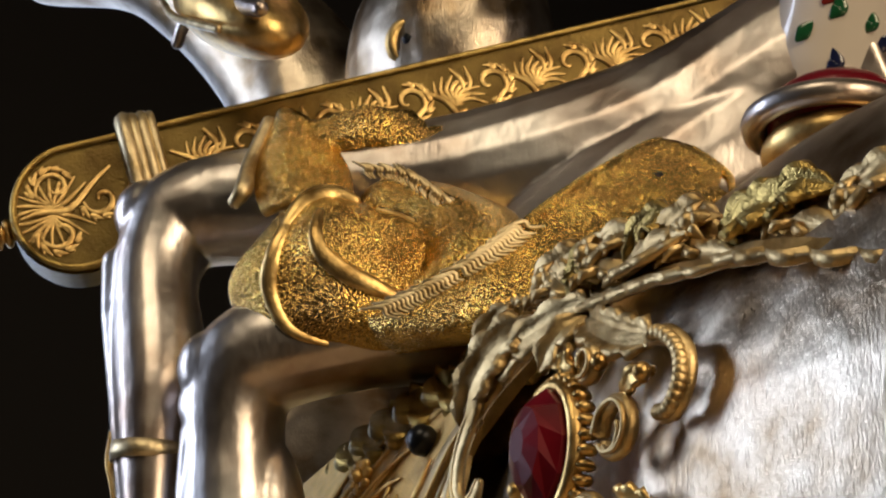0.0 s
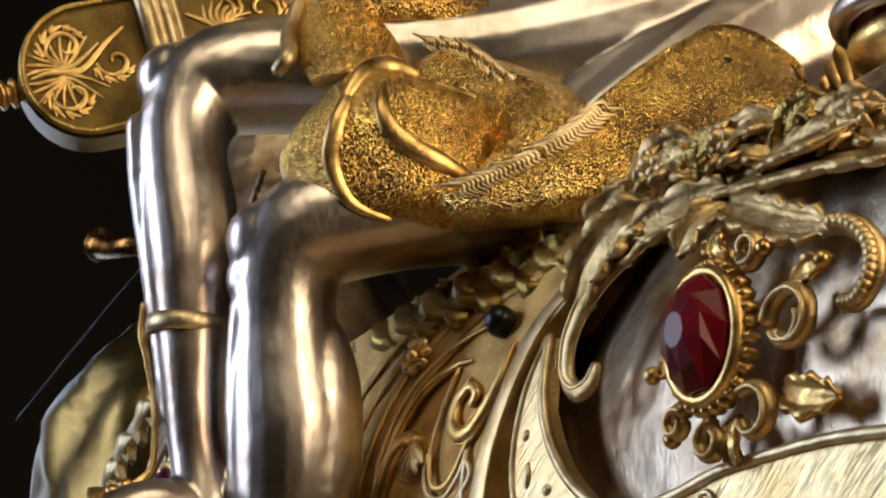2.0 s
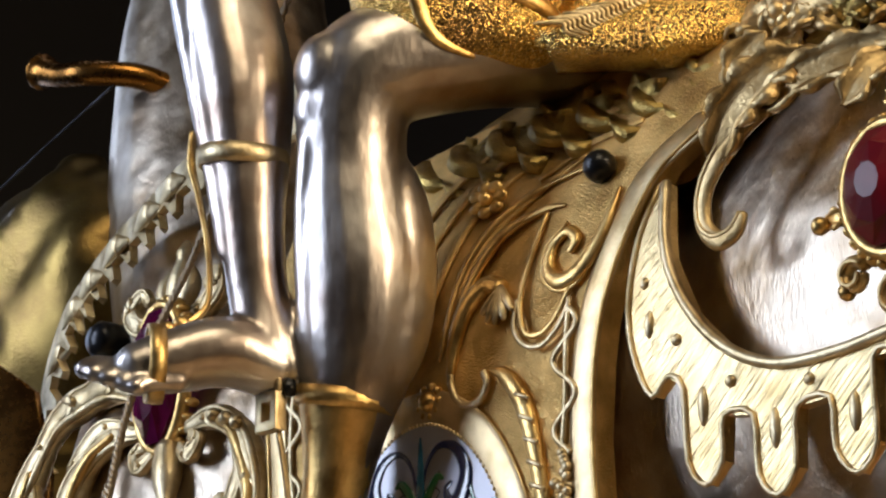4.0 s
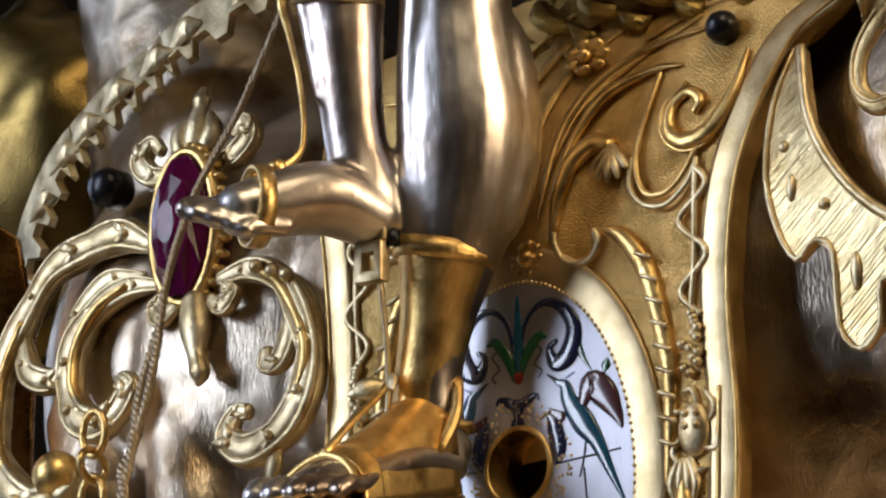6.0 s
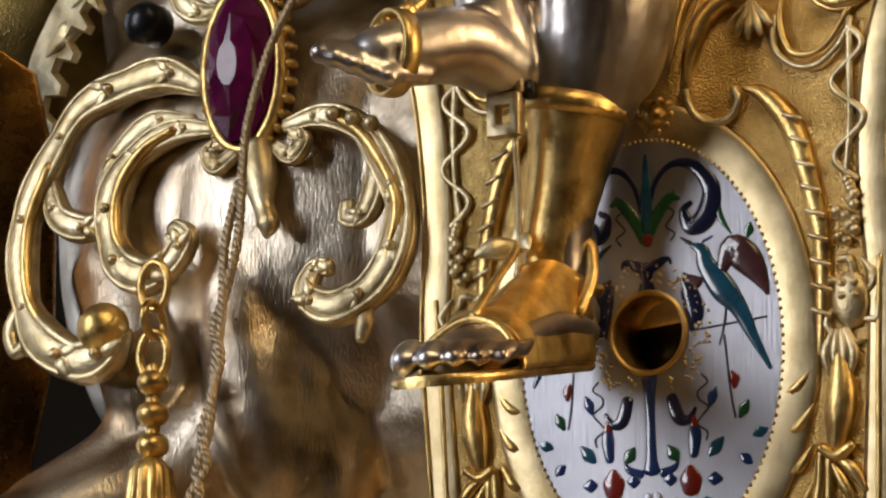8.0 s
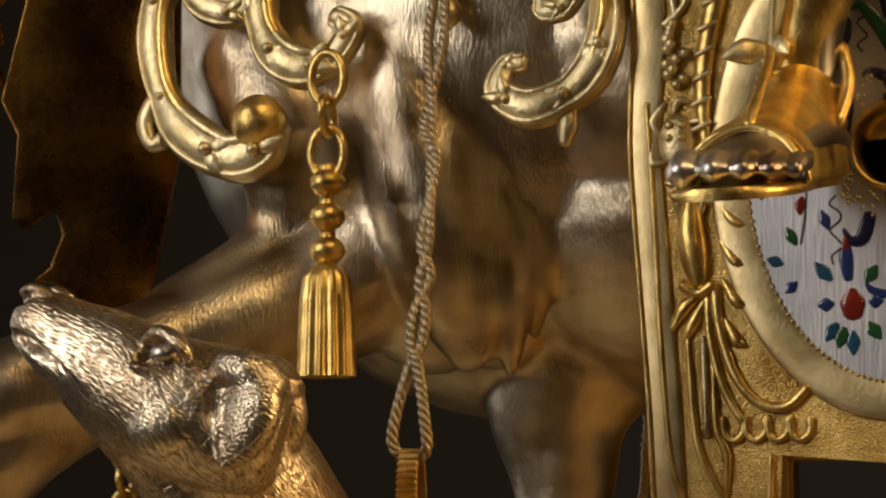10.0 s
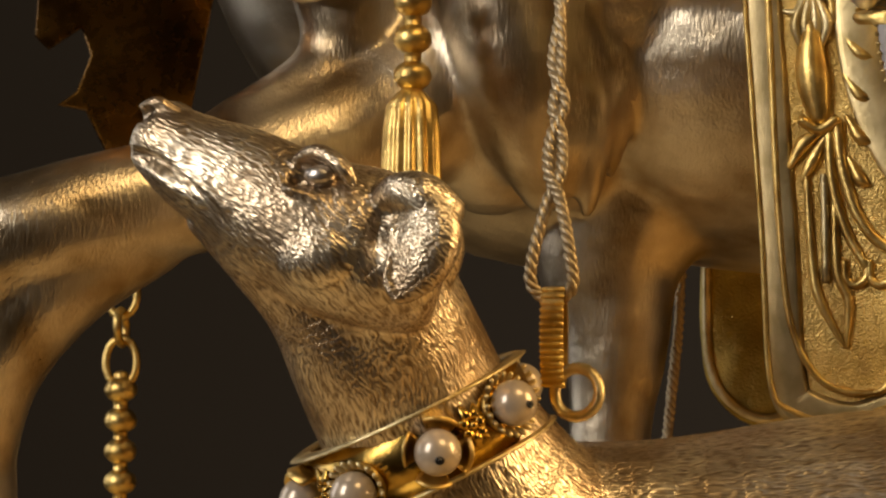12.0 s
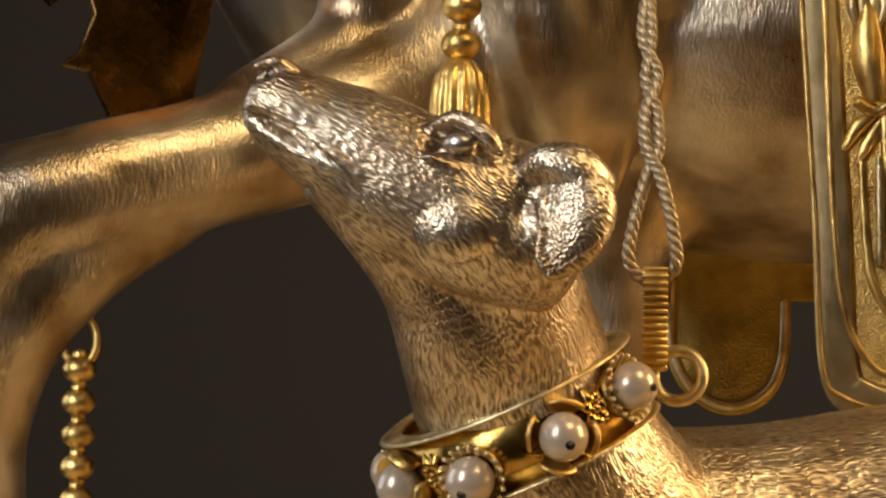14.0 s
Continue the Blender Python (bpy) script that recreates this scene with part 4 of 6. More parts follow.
# ---- drapery ----
def drapery():
    t = thing("drapery", (1.2, 0, 6.4), "stippled gilt cloth draped over the rider's thighs", "cloth")
    ax = Matrix(((0.484, 0.099, -0.873, 0), (0.867, 0.099, 0.488, 0), (-0.119, 0.99, 0.0, 0), (0, 0, 0, 1)))
    knee, size, at = Vector((0.36, -0.1, 0)), Vector((1.46, 1.2, 1.06)), Matrix.Translation((0.75, -0.25, 7.5)) @ ax
    inv = at.inverted()

    def swell(p):
        return 1 + 0.04 * math.sin(3.2 * p.x + 2.6 * p.y) + 0.03 * math.sin(5.5 * p.y - 2.0 * p.x + 1)

    def on_knee(p):
        q = inv @ Vector(p) - knee
        q = q / Vector((q.x / size.x, q.y / size.y, q.z / size.z)).length + knee
        return at @ (q * swell(q))

    bm = bmesh.new()
    ball(bm, knee, tuple(size), 72, 48)
    for v in bm.verts:
        v.co *= swell(v.co)
    bm.transform(at)
    part("knee_fold", bm, STIPPLE, t)
    seams = (("rim_fold", [(0.95, -0.95, 8.3), (1.3, -1.1, 8.0), (1.32, -1.3, 7.5), (1.18, -1.27, 7.03), (1.15, -0.85, 6.62), (1.3, -0.3, 6.45)], 0.1),
             ("rim_fold", [(1.3, -1.1, 8.0), (1.22, -0.45, 8.7), (1.52, 0.0, 8.8)], 0.13),
             ("wave_fold", [(1.6, -0.66, 8.2), (1.72, -0.7, 7.56), (1.86, -0.39, 7.2), (1.92, 0.08, 7.0), (1.86, 0.5, 6.86)], 0.11),
             ("piping", [(1.6, 0.4, 8.5), (1.8, 0.95, 8.15), (1.92, 1.4, 7.65)], 0.05),
             ("piping", [(1.62, 0.25, 8.4), (1.83, 0.8, 8.02), (1.95, 1.3, 7.5)], 0.04))
    for name, pts, r in seams:
        bm = bmesh.new()
        path = spline(pts, 8)
        tube(bm, [(*on_knee(p), r * (0.35 + 0.75 * math.sin(math.pi * (i + 1) / (len(path) + 1))) * (1.12 if r > 0.08 else 1.0)) for i, p in enumerate(path)], 14, 1, 0.5, (0.87, -0.49, 0), smooth=False)
        part(name, bm, GOLD, t)

    def fringe(name, pts, n, length, r):
        path = [(x + 0.12, y - 0.07, z) for x, y, z in spline(pts, 12)]
        bm = bmesh.new()
        for k in range(n):
            i = int(k * (len(path) - 2) / (n - 1))
            p, d = Vector(path[i]), (Vector(path[i + 1]) - Vector(path[i])).normalized()
            side = d.cross(Vector((0.87, -0.49, 0))).normalized()
            slant = 0.3 * length / 0.32 * (1 + 0.25 * math.sin(k * 2.1))
            tube(bm, [(*(p - side * length * 0.55 - d * slant), r * 0.25), (*(p - side * length * 0.2 + Vector((0.02, -0.01, 0))), r * 0.75), (*(p + side * length * 0.12), r * 0.55), (*(p + side * length * 0.5 + d * slant * 0.5), r * 0.2)], 6, 3, 0.7, (0.87, -0.49, 0))
        part(name, bm, PALE_GOLD, t, "ribbed silver-gilt fringe")

    fringe("fringe", [(1.5, 0.05, 8.75), (1.75, 0.48, 8.66), (1.9, 0.97, 8.36), (2.08, 1.45, 8.0)], 26, 0.2, 0.045)
    fringe("fringe", [(2.5, -0.05, 6.42), (2.95, 0.45, 6.68), (3.28, 1.0, 7.1), (3.38, 1.5, 7.6)], 34, 0.32, 0.05)
    bm = bmesh.new()
    grid(bm, [[(2.15, -0.05, 6.45), (2.7, 0.5, 6.72), (3.15, 1.1, 7.15), (3.25, 1.9, 8.0), (3.25, 2.8, 8.77), (3.4, 3.5, 9.15), (4.0, 3.95, 8.6)],
              [(2.3, -0.15, 6.36), (3.0, 0.4, 6.5), (3.5, 1.0, 6.8), (3.55, 1.8, 7.45), (3.55, 2.6, 8.1), (3.65, 3.3, 8.55), (4.15, 3.8, 8.3)],
              [(2.3, 0.0, 6.25), (3.15, 0.55, 6.2), (3.85, 1.2, 6.4), (4.05, 1.8, 6.75), (4.15, 2.5, 7.2), (4.25, 3.2, 7.8), (4.35, 3.7, 8.1)],
              [(2.1, 0.3, 6.2), (3.0, 0.9, 6.15), (3.9, 1.7, 6.2), (4.4, 2.2, 6.4), (4.5, 3.0, 6.9), (4.5, 3.6, 7.4), (4.5, 4.1, 7.9)]], 0.1)
    part("hem_sheet", bm, STIPPLE, t)
    bm = bmesh.new()
    tube(bm, [(2.15, -0.05, 6.4, 0.1), (2.7, 0.45, 6.76, 0.14), (3.15, 1.08, 7.22, 0.13), (3.25, 1.9, 8.05, 0.1), (3.25, 2.8, 8.8, 0.08), (3.4, 3.5, 9.18, 0.08), (4.0, 3.95, 8.62, 0.07), (4.3, 3.9, 8.2, 0.05)], 10, 8)
    part("hem_roll", bm, STIPPLE, t)
    bm = bmesh.new()
    tube(bm, [(3.0, 0.55, 6.3, 0.03), (3.6, 1.2, 6.75, 0.06), (3.95, 1.9, 7.1, 0.06), (4.1, 2.6, 7.4, 0.04)], 8, 6)
    part("ridge", bm, GOLD, t)
    # Solid dark ball stands for the shade in the cloth's hole.
    bm = bmesh.new()
    ball(bm, (3.62, 3.2, 8.46), (0.16, 0.12, 0.14), 12, 8)
    part("hole_shade", bm, STEEL, t)
    bm = bmesh.new()
    grid(bm, [[(-0.6, -0.5, 10.3), (-0.4, -0.75, 9.6), (-0.1, -0.9, 9.0), (0.3, -0.95, 8.5)],
              [(-0.3, -0.45, 10.4), (-0.05, -0.45, 9.7), (0.4, -0.55, 9.1), (0.75, -0.6, 8.6)],
              [(-0.25, -0.1, 10.3), (0.1, 0.15, 9.8), (0.6, 0.2, 9.2), (1.0, 0.1, 8.7)]], 0.14)
    part("upright_fold", bm, STIPPLE, t)
    bm = bmesh.new()
    tube(bm, [(-0.64, -0.52, 10.3, 0.1), (-0.45, -0.85, 9.5, 0.11), (-0.1, -1.05, 8.95, 0.13), (-0.2, -1.15, 8.75, 0.1)], 8, 6)
    part("turned_edge", bm, PALE_GOLD, t)
    bm = bmesh.new()
    tube(bm, [(-0.3, 0.0, 9.9, 0.3), (0.3, 0.8, 9.95, 0.42), (0.75, 1.5, 9.75, 0.34), (1.2, 2.2, 9.85, 0.3), (1.5, 2.6, 9.6, 0.2)], 14, 8)
    for v in bm.verts:
        v.co += Vector((0, 0, 1)) * noise.noise(v.co * 3.0) * 0.15
    part("back_fold", bm, STIPPLE, t)
    bm = bmesh.new()
    tube(bm, [(0.7, 0.7, 8.6, 0.6), (1.35, 1.25, 8.1, 0.75), (2.0, 1.5, 7.55, 0.8), (2.5, 1.1, 7.0, 0.65), (2.5, 0.5, 6.6, 0.4)], 16, 8)
    part("inner_fold", bm, STIPPLE, t)


drapery()


# ---- scabbard ----
def scabbard():
    t = thing("scabbard", (-3.5, -2.3, 8.6), "flat engraved gilt scabbard with a rounded end", "scabbard")
    a = Vector((0.42, 0.907, 0.0))
    o = Vector((-3.53, -2.3, 9.6))
    slope = math.atan2(2.15, 7.3)
    m = Matrix(((a.x, a.y * 1.0, 0, o.x), (a.y, -a.x, 0, o.y), (0, 0, 1, o.z), (0, 0, 0, 1))) @ Matrix.Rotation(-slope, 4, "Y")
    # local: x along, y towards the viewer, z across
    half = 1.02
    outline = [(half * 1.0 * math.cos(radians(q)) * 0.95, half * math.sin(radians(q))) for q in range(90, 271, 12)] + [(15.0, -0.85), (15.0, 0.85)]

    def place(bm):
        bm.transform(m)
        return bm

    bm = bmesh.new()
    slab(bm, [[(x, z) for x, z in outline]], 0.35, -0.35, 0.0)
    bmesh.ops.bevel(bm, geom=[e for e in bm.edges if e.calc_face_angle(0) > 1.0], offset=0.09, segments=3, affect="EDGES")
    part("sheath", place(bm), OLIVE_GOLD, t, angle=40)
    bm = bmesh.new()
    tube(bm, [(x * 0.93, 0.37, z * 0.93, 0.05) for x, z in [(15.0, 0.85), (8.0, 0.93), (3.0, 0.99), (0.8, 1.01)] + outline[:-2] + [(0.8, -1.01), (3.0, -0.99), (8.0, -0.93), (15.0, -0.85)]], 8, 2)
    part("border", place(bm), DARK_GOLD, t)
    for k, r in ((0, 0.14), (1, 0.1), (2, 0.1), (3, 0.07)):
        bm = bmesh.new()
        x = 0.95 + k * 0.13
        tube(bm, [(x, 0.43, -1.05, r), (x, 0.5, 0, r), (x, 0.43, 1.08, r), (x, -0.43, 1.08, r), (x, -0.43, -1.05, r)], 8, 3, closed=True)
        part("collar", place(bm), PALE_GOLD, t)
    bm = bmesh.new()
    for k in range(5):
        ball(bm, (-1.05 - 0.16 * k, 0, 0.0), (0.09, 0.22, 0.22), 14, 10)
    tube(bm, [(-0.9, 0, 0, 0.14), (-2.4, 0, 0, 0.12)], 12, 3)
    part("finial", place(bm), GOLD, t)
    bm = bmesh.new()

    def stroke(pts, w):
        k = len(pts) - 1
        tube(bm, [(x, 0.36, z, w * (0.25 + 0.95 * math.sin(math.pi * (0.1 + 0.85 * q / k)))) for q, (x, z) in enumerate(pts)], 6, 3, 0.3)

    def scroll(cx, cz, r, a0, way, leaves):
        """A volute with fronds along its outer side."""
        stroke([(cx + r * (1 - 0.085 * q) * math.cos(a0 + way * q * 0.62), cz + r * (1 - 0.085 * q) * math.sin(a0 + way * q * 0.62)) for q in range(11)], 0.045)
        for q in range(leaves):
            b = a0 + way * (0.25 + q * 0.62)
            f = r * (1 - 0.06 * q)
            for spread, far in ((0.32, 1.42), (0.62, 1.3)):
                stroke([(cx + f * math.cos(b), cz + f * math.sin(b)), (cx + f * (1 + far) / 2 * math.cos(b + way * spread * 0.3), cz + f * (1 + far) / 2 * math.sin(b + way * spread * 0.3)),
                        (cx + f * far * math.cos(b + way * spread), cz + f * far * math.sin(b + way * spread))], 0.042)

    scroll(-0.25, 0.36, 0.3, 3.6, -1, 5)
    scroll(-0.3, -0.34, 0.3, 2.7, 1, 5)
    scroll(0.38, 0.02, 0.26, 3.1, 1, 4)
    stroke([(-0.8, 0.0), (-0.5, 0.03), (-0.1, -0.02), (0.3, 0.3), (0.6, 0.5)], 0.05)
    for q in range(9):
        b = 0.35 + q * 0.31
        for sg in (1, -1):
            stroke([(-0.42 + 0.03 * q, sg * 0.04), (-0.42 + 0.3 * math.cos(b), sg * 0.3 * math.sin(b)), (-0.3 + 0.62 * math.cos(b + 0.25), sg * 0.6 * math.sin(b + 0.25))], 0.03)
    for k in range(13):
        x, sg = 1.95 + k * 0.62, 1 if k % 2 else -1
        scroll(x, sg * 0.36, 0.3, -sg * 1.7, sg, 5)
        stroke([(x - 0.45, -sg * 0.5), (x - 0.1, -sg * 0.25), (x + 0.05, sg * 0.05), (x + 0.3, sg * 0.3)], 0.05)
        stroke([(x + 0.1, -sg * 0.72), (x + 0.22, -sg * 0.5), (x + 0.2, -sg * 0.3)], 0.05)
        stroke([(x + 0.32, -sg * 0.7), (x + 0.34, -sg * 0.45), (x + 0.25, -sg * 0.3)], 0.04)
        for q in range(8):
            b = -sg * (0.25 + q * 0.3)
            stroke([(x + 0.02 * q, -sg * 0.12), (x + 0.26 * math.cos(b), -sg * 0.12 + 0.26 * math.sin(b)), (x + 0.5 * math.cos(b + sg * 0.4), -sg * 0.12 + 0.5 * math.sin(b + sg * 0.4))], 0.035)
    tagged(part("engraving", place(bm), GOLD, t, "raised scrolling foliage"), kind="stuff")


scabbard()


# ---- ornaments: brooches, straps, chains ----
def stone(bm, c, rx, rz, depth, n=10):
    """A rose-cut stone in the x-z plane that rises towards -y."""
    rings = []
    for f, y in ((1.0, 0.0), (1.0, -0.25), (0.68, -0.75), (0.3, -0.98)):
        off = 0.5 if f in (0.68,) else 0.0
        rings.append([bm.verts.new((c[0] + rx * f * math.cos(2 * math.pi * (i + off) / n), c[1] + depth * y, c[2] + rz * f * math.sin(2 * math.pi * (i + off) / n))) for i in range(n)])
    bm.faces.new(rings[0])
    for a, b in zip(rings, rings[1:]):
        for i in range(n):
            j = (i + 1) % n
            bm.faces.new((a[i], a[j], b[j]))
            bm.faces.new((a[i], b[j], b[i]))
    bm.faces.new(rings[-1])


def setting(t, c, rx, rz, claws=14):
    bm = bmesh.new()
    tube(bm, [(x, c[1] + 0.02, z, 0.085) for x, z in ellipse(c[0], c[2], rx + 0.05, rz + 0.05, 36)], 8, 1, 1.3, closed=True, smooth=False)
    part("bezel", bm, GOLD, t)
    for x, z in ellipse(c[0], c[2], rx + 0.14, rz + 0.14, claws * 2):
        bm = bmesh.new()
        ball(bm, (x, c[1] + 0.1, z), (0.07, 0.12, 0.07), 8, 6)
        part("claw", bm, GOLD, t)


def chest_brooch():
    def at(x, z):
        return -0.35 + 0.19 * z

    t = thing("chest_brooch", (-5.5, 0.3, 0.3), "scrolled gilt brooch set with a long purple stone", "brooch")
    bm = bmesh.new()
    stone(bm, (-5.5, 0.15, 3.8), 0.5, 0.98, 0.35)
    part("stone", bm, AMETHYST, t, "purple faceted stone", smooth=False)
    setting(t, (-5.5, 0.18, 3.8), 0.5, 0.98, 16)

    def arm(name, pts, flat=0.8, mat=PALE_GOLD, dy=0.0):
        bm = bmesh.new()
        big = "arm" in name or "volute" in name
        sm = spline([(x, at(x, z) + dy, z, r) for x, z, r in pts], 8)
        run, rows = 0.0, []
        for k, p in enumerate(sm):
            run += float(np.linalg.norm(p[:3] - sm[k - 1][:3])) if k else 0.0
            swell = 1 + (0.2 * abs(math.sin(run * 2.6)) - 0.12 if big else 0)
            rows.append((p[0], p[1], p[2], p[3] * swell))
        tube(bm, rows, 14, 1, flat, smooth=False)
        if big:
            # a proud outer edge, a thinner inner edge and leaf knuckles where the scroll swells
            for off, size in ((-0.68, 0.26), (0.7, 0.17)):
                row = []
                for k in range(len(rows)):
                    a, b = rows[max(k - 1, 0)], rows[min(k + 1, len(rows) - 1)]
                    d = Vector((b[0] - a[0], 0, b[2] - a[2])).normalized()
                    r = rows[k][3]
                    row.append((rows[k][0] + d.z * r * off, rows[k][1] - flat * r * 0.68, rows[k][2] - d.x * r * off, r * size))
                tube(bm, row, 8, 1, smooth=False)
            for k in range(6, len(rows) - 6, 11):
                x, y, z, r = rows[k]
                d = Vector((rows[k + 3][0] - x, 0, rows[k + 3][2] - z)).normalized()
                side = Vector((d.z, 0, -d.x))
                for sg in (-1, 1):
                    c = Vector((x, y - flat * r * 0.8, z))
                    leaf(bm, c, c + d * r * 0.6 + side * (sg * r * 0.4), c + d * r * 1.2 + side * (sg * r * 0.75), r * 0.36, 0.6)
                ball(bm, Vector((x, y - flat * r, z)), r * 0.3, 8, 6)
        part(name, bm, mat, t)

    arm("upper_arm", [(-6.2, 3.7, 0.14), (-6.8, 3.95, 0.24), (-7.5, 3.85, 0.26), (-8.1, 3.6, 0.2), (-8.5, 2.9, 0.22), (-8.75, 2.1, 0.22), (-8.6, 1.2, 0.2), (-8.2, 0.6, 0.26), (-7.6, 0.25, 0.3), (-7.2, 0.3, 0.26), (-7.05, 0.6, 0.2)])
    arm("upper_ridge", [(-8.4, 2.9, 0.07), (-8.6, 2.1, 0.08), (-8.45, 1.2, 0.08), (-8.0, 0.65, 0.08), (-7.6, 0.45, 0.05)], 1.0, GOLD, -0.14)
    arm("small_volute", [(-8.45, 2.7, 0.14), (-8.2, 2.2, 0.18), (-7.8, 2.0, 0.2), (-7.5, 2.05, 0.17), (-7.42, 2.3, 0.12), (-7.6, 2.38, 0.1)])
    arm("hook", [(-8.6, 1.1, 0.12), (-8.75, 0.75, 0.12), (-8.65, 0.48, 0.1), (-8.5, 0.5, 0.12)])
    arm("lower_arm", [(-5.95, 3.1, 0.1), (-6.5, 3.15, 0.16), (-7.0, 2.95, 0.2), (-7.35, 2.5, 0.22), (-7.35, 1.9, 0.22), (-7.1, 1.45, 0.24), (-6.7, 1.25, 0.24), (-6.35, 1.4, 0.2), (-6.2, 1.7, 0.17), (-6.4, 1.85, 0.13)])
    arm("lower_ridge", [(-6.5, 3.15, 0.05), (-6.95, 2.9, 0.08), (-7.22, 2.45, 0.08), (-7.2, 1.9, 0.08), (-6.95, 1.5, 0.05)], 1.0, GOLD, -0.14)
    arm("leaf_arm", [(-6.3, 3.3, 0.06), (-6.9, 3.3, 0.16), (-7.4, 2.95, 0.14), (-7.6, 2.7, 0.05)])
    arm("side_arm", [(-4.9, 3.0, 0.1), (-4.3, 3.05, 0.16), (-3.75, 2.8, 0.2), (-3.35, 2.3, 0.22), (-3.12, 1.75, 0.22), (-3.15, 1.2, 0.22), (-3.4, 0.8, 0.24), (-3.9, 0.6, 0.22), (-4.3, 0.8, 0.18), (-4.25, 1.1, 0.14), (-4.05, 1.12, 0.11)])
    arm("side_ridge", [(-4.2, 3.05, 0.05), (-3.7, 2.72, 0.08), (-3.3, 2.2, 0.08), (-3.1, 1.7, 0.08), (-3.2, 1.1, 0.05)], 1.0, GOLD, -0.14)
    arm("inner_volute", [(-3.6, 2.6, 0.1), (-3.5, 2.15, 0.15), (-3.6, 1.75, 0.15), (-3.85, 1.7, 0.13), (-3.88, 1.9, 0.1)])
    arm("drop_tip", [(-3.5, 0.55, 0.1), (-3.5, 0.35, 0.12), (-3.52, 0.18, 0.07)])
    for s in (-1, 1):
        arm("top_volute", [(-5.7 + s * 0.4, 4.7, 0.12), (-5.7 + s * 0.75, 4.75, 0.16), (-5.7 + s * 1.0, 5.0, 0.16), (-5.7 + s * 0.85, 5.25, 0.13), (-5.7 + s * 0.65, 5.1, 0.1)])
        arm("foot_volute", [(-5.3 + s * 0.3, 2.75, 0.1), (-5.3 + s * 0.55, 2.6, 0.13), (-5.3 + s * 0.7, 2.8, 0.1), (-5.3 + s * 0.5, 2.9, 0.08)])
        arm("crest_leaf", [(-5.75 + s * 0.1, 4.8, 0.12), (-5.75 + s * 0.3, 5.2, 0.15), (-5.75 + s * 0.2, 5.5, 0.06)], 0.9)
    arm("crest", [(-5.75, 4.8, 0.16), (-5.75, 5.3, 0.2), (-5.75, 5.6, 0.12), (-5.75, 5.75, 0.14), (-5.75, 5.9, 0.06)])
    arm("foot_leaf", [(-5.3, 2.8, 0.2), (-5.2, 2.4, 0.24), (-5.1, 2.0, 0.14), (-5.0, 1.75, 0.15), (-5.0, 1.6, 0.05)])
    for k in range(3):
        bm = bmesh.new()
        ball(bm, (-4.1 + 0.28 * k, at(0, 3.0 - 0.12 * k * k * 0.6) - 0.2, 3.02 - 0.1 * k), 0.1, 10, 8)
        part("bead", bm, PALE_GOLD, t)
    bm = bmesh.new()
    ball(bm, (-7.2, -0.35, 0.62), 0.33, 18, 12)
    part("boss", bm, GOLD, t)


chest_brooch()


def chain(name, label, x, y, z0, links, r, n_beads, rb, gap, mat=GOLD):
    t = thing(name, (x, y, z0), label, "chain")
    z = z0
    for k in range(links):
        bm = bmesh.new()
        torus(bm, (x, y, z - r * 1.2), r, r * 0.26, (0, 1, 0) if k % 2 == 0 else (1, 0.2, 0), 20, 8, 1.45)
        part("link", bm, mat, t)
        z -= r * 2.1
    for k in range(n_beads):
        bm = bmesh.new()
        c = z - gap * (k + 0.4)
        ball(bm, (x, y, c), (rb, rb, rb * 0.8), 16, 10)
        tube(bm, [(x, y, c + gap * 0.5, rb * 0.45), (x, y, c - gap * 0.5, rb * 0.45)], 10, 2, 1.0, (1, 0, 0))
        part("bead", bm, mat, t)
    return t, z - gap * (n_beads + 0.0)


def tassel():
    t, z = chain("tassel_chain", "short gilt chain of links and beads with a fluted tassel", -6.17, -0.72, 1.25, 3, 0.2, 3, 0.2, 0.375)
    z = -1.1
    bm = bmesh.new()
    seg, rows = 84, []
    for zz, r in ((0.08, 0.06), (0.0, 0.16), (-0.12, 0.25), (-0.4, 0.28), (-0.8, 0.295), (-1.2, 0.31), (-1.22, 0.26)):
        ring = []
        for i in range(seg):
            a = 2 * math.pi * i / seg
            f = 1 + (0.07 * math.cos(14 * a) if zz < -0.05 else 0)
            ring.append(bm.verts.new((-6.17 + r * f * math.cos(a), -0.75 + r * f * math.sin(a), z + zz)))
        rows.append(ring)
    for a, b in zip(rows, rows[1:]):
        for i in range(seg):
            bm.faces.new((a[i], a[(i + 1) % seg], b[(i + 1) % seg], b[i]))
    bm.faces.new(rows[0])
    bm.faces.new(rows[-1])
    part("tassel", bm, GOLD, t, "fluted gilt tassel", angle=60)


tassel()
far_chain, _ = chain("hanging_chain", "gilt chain of beads under the raised foreleg", -10.85, 3.05, -2.75, 3, 0.2, 9, 0.2, 0.37)
bm = bmesh.new()
tube(bm, [(-10.8, 3.05, -2.2, 0.1), (-10.6, 3.0, -2.5, 0.12), (-10.85, 3.0, -2.8, 0.1)], 10, 5)
leaf(bm, (-10.7, 3.0, -2.3), (-11.3, 3.0, -2.5), (-11.5, 2.9, -2.2), 0.25)
leaf(bm, (-10.7, 3.0, -2.3), (-10.2, 3.0, -2.4), (-9.8, 2.9, -2.2), 0.2)
part("hook", bm, GOLD, far_chain)


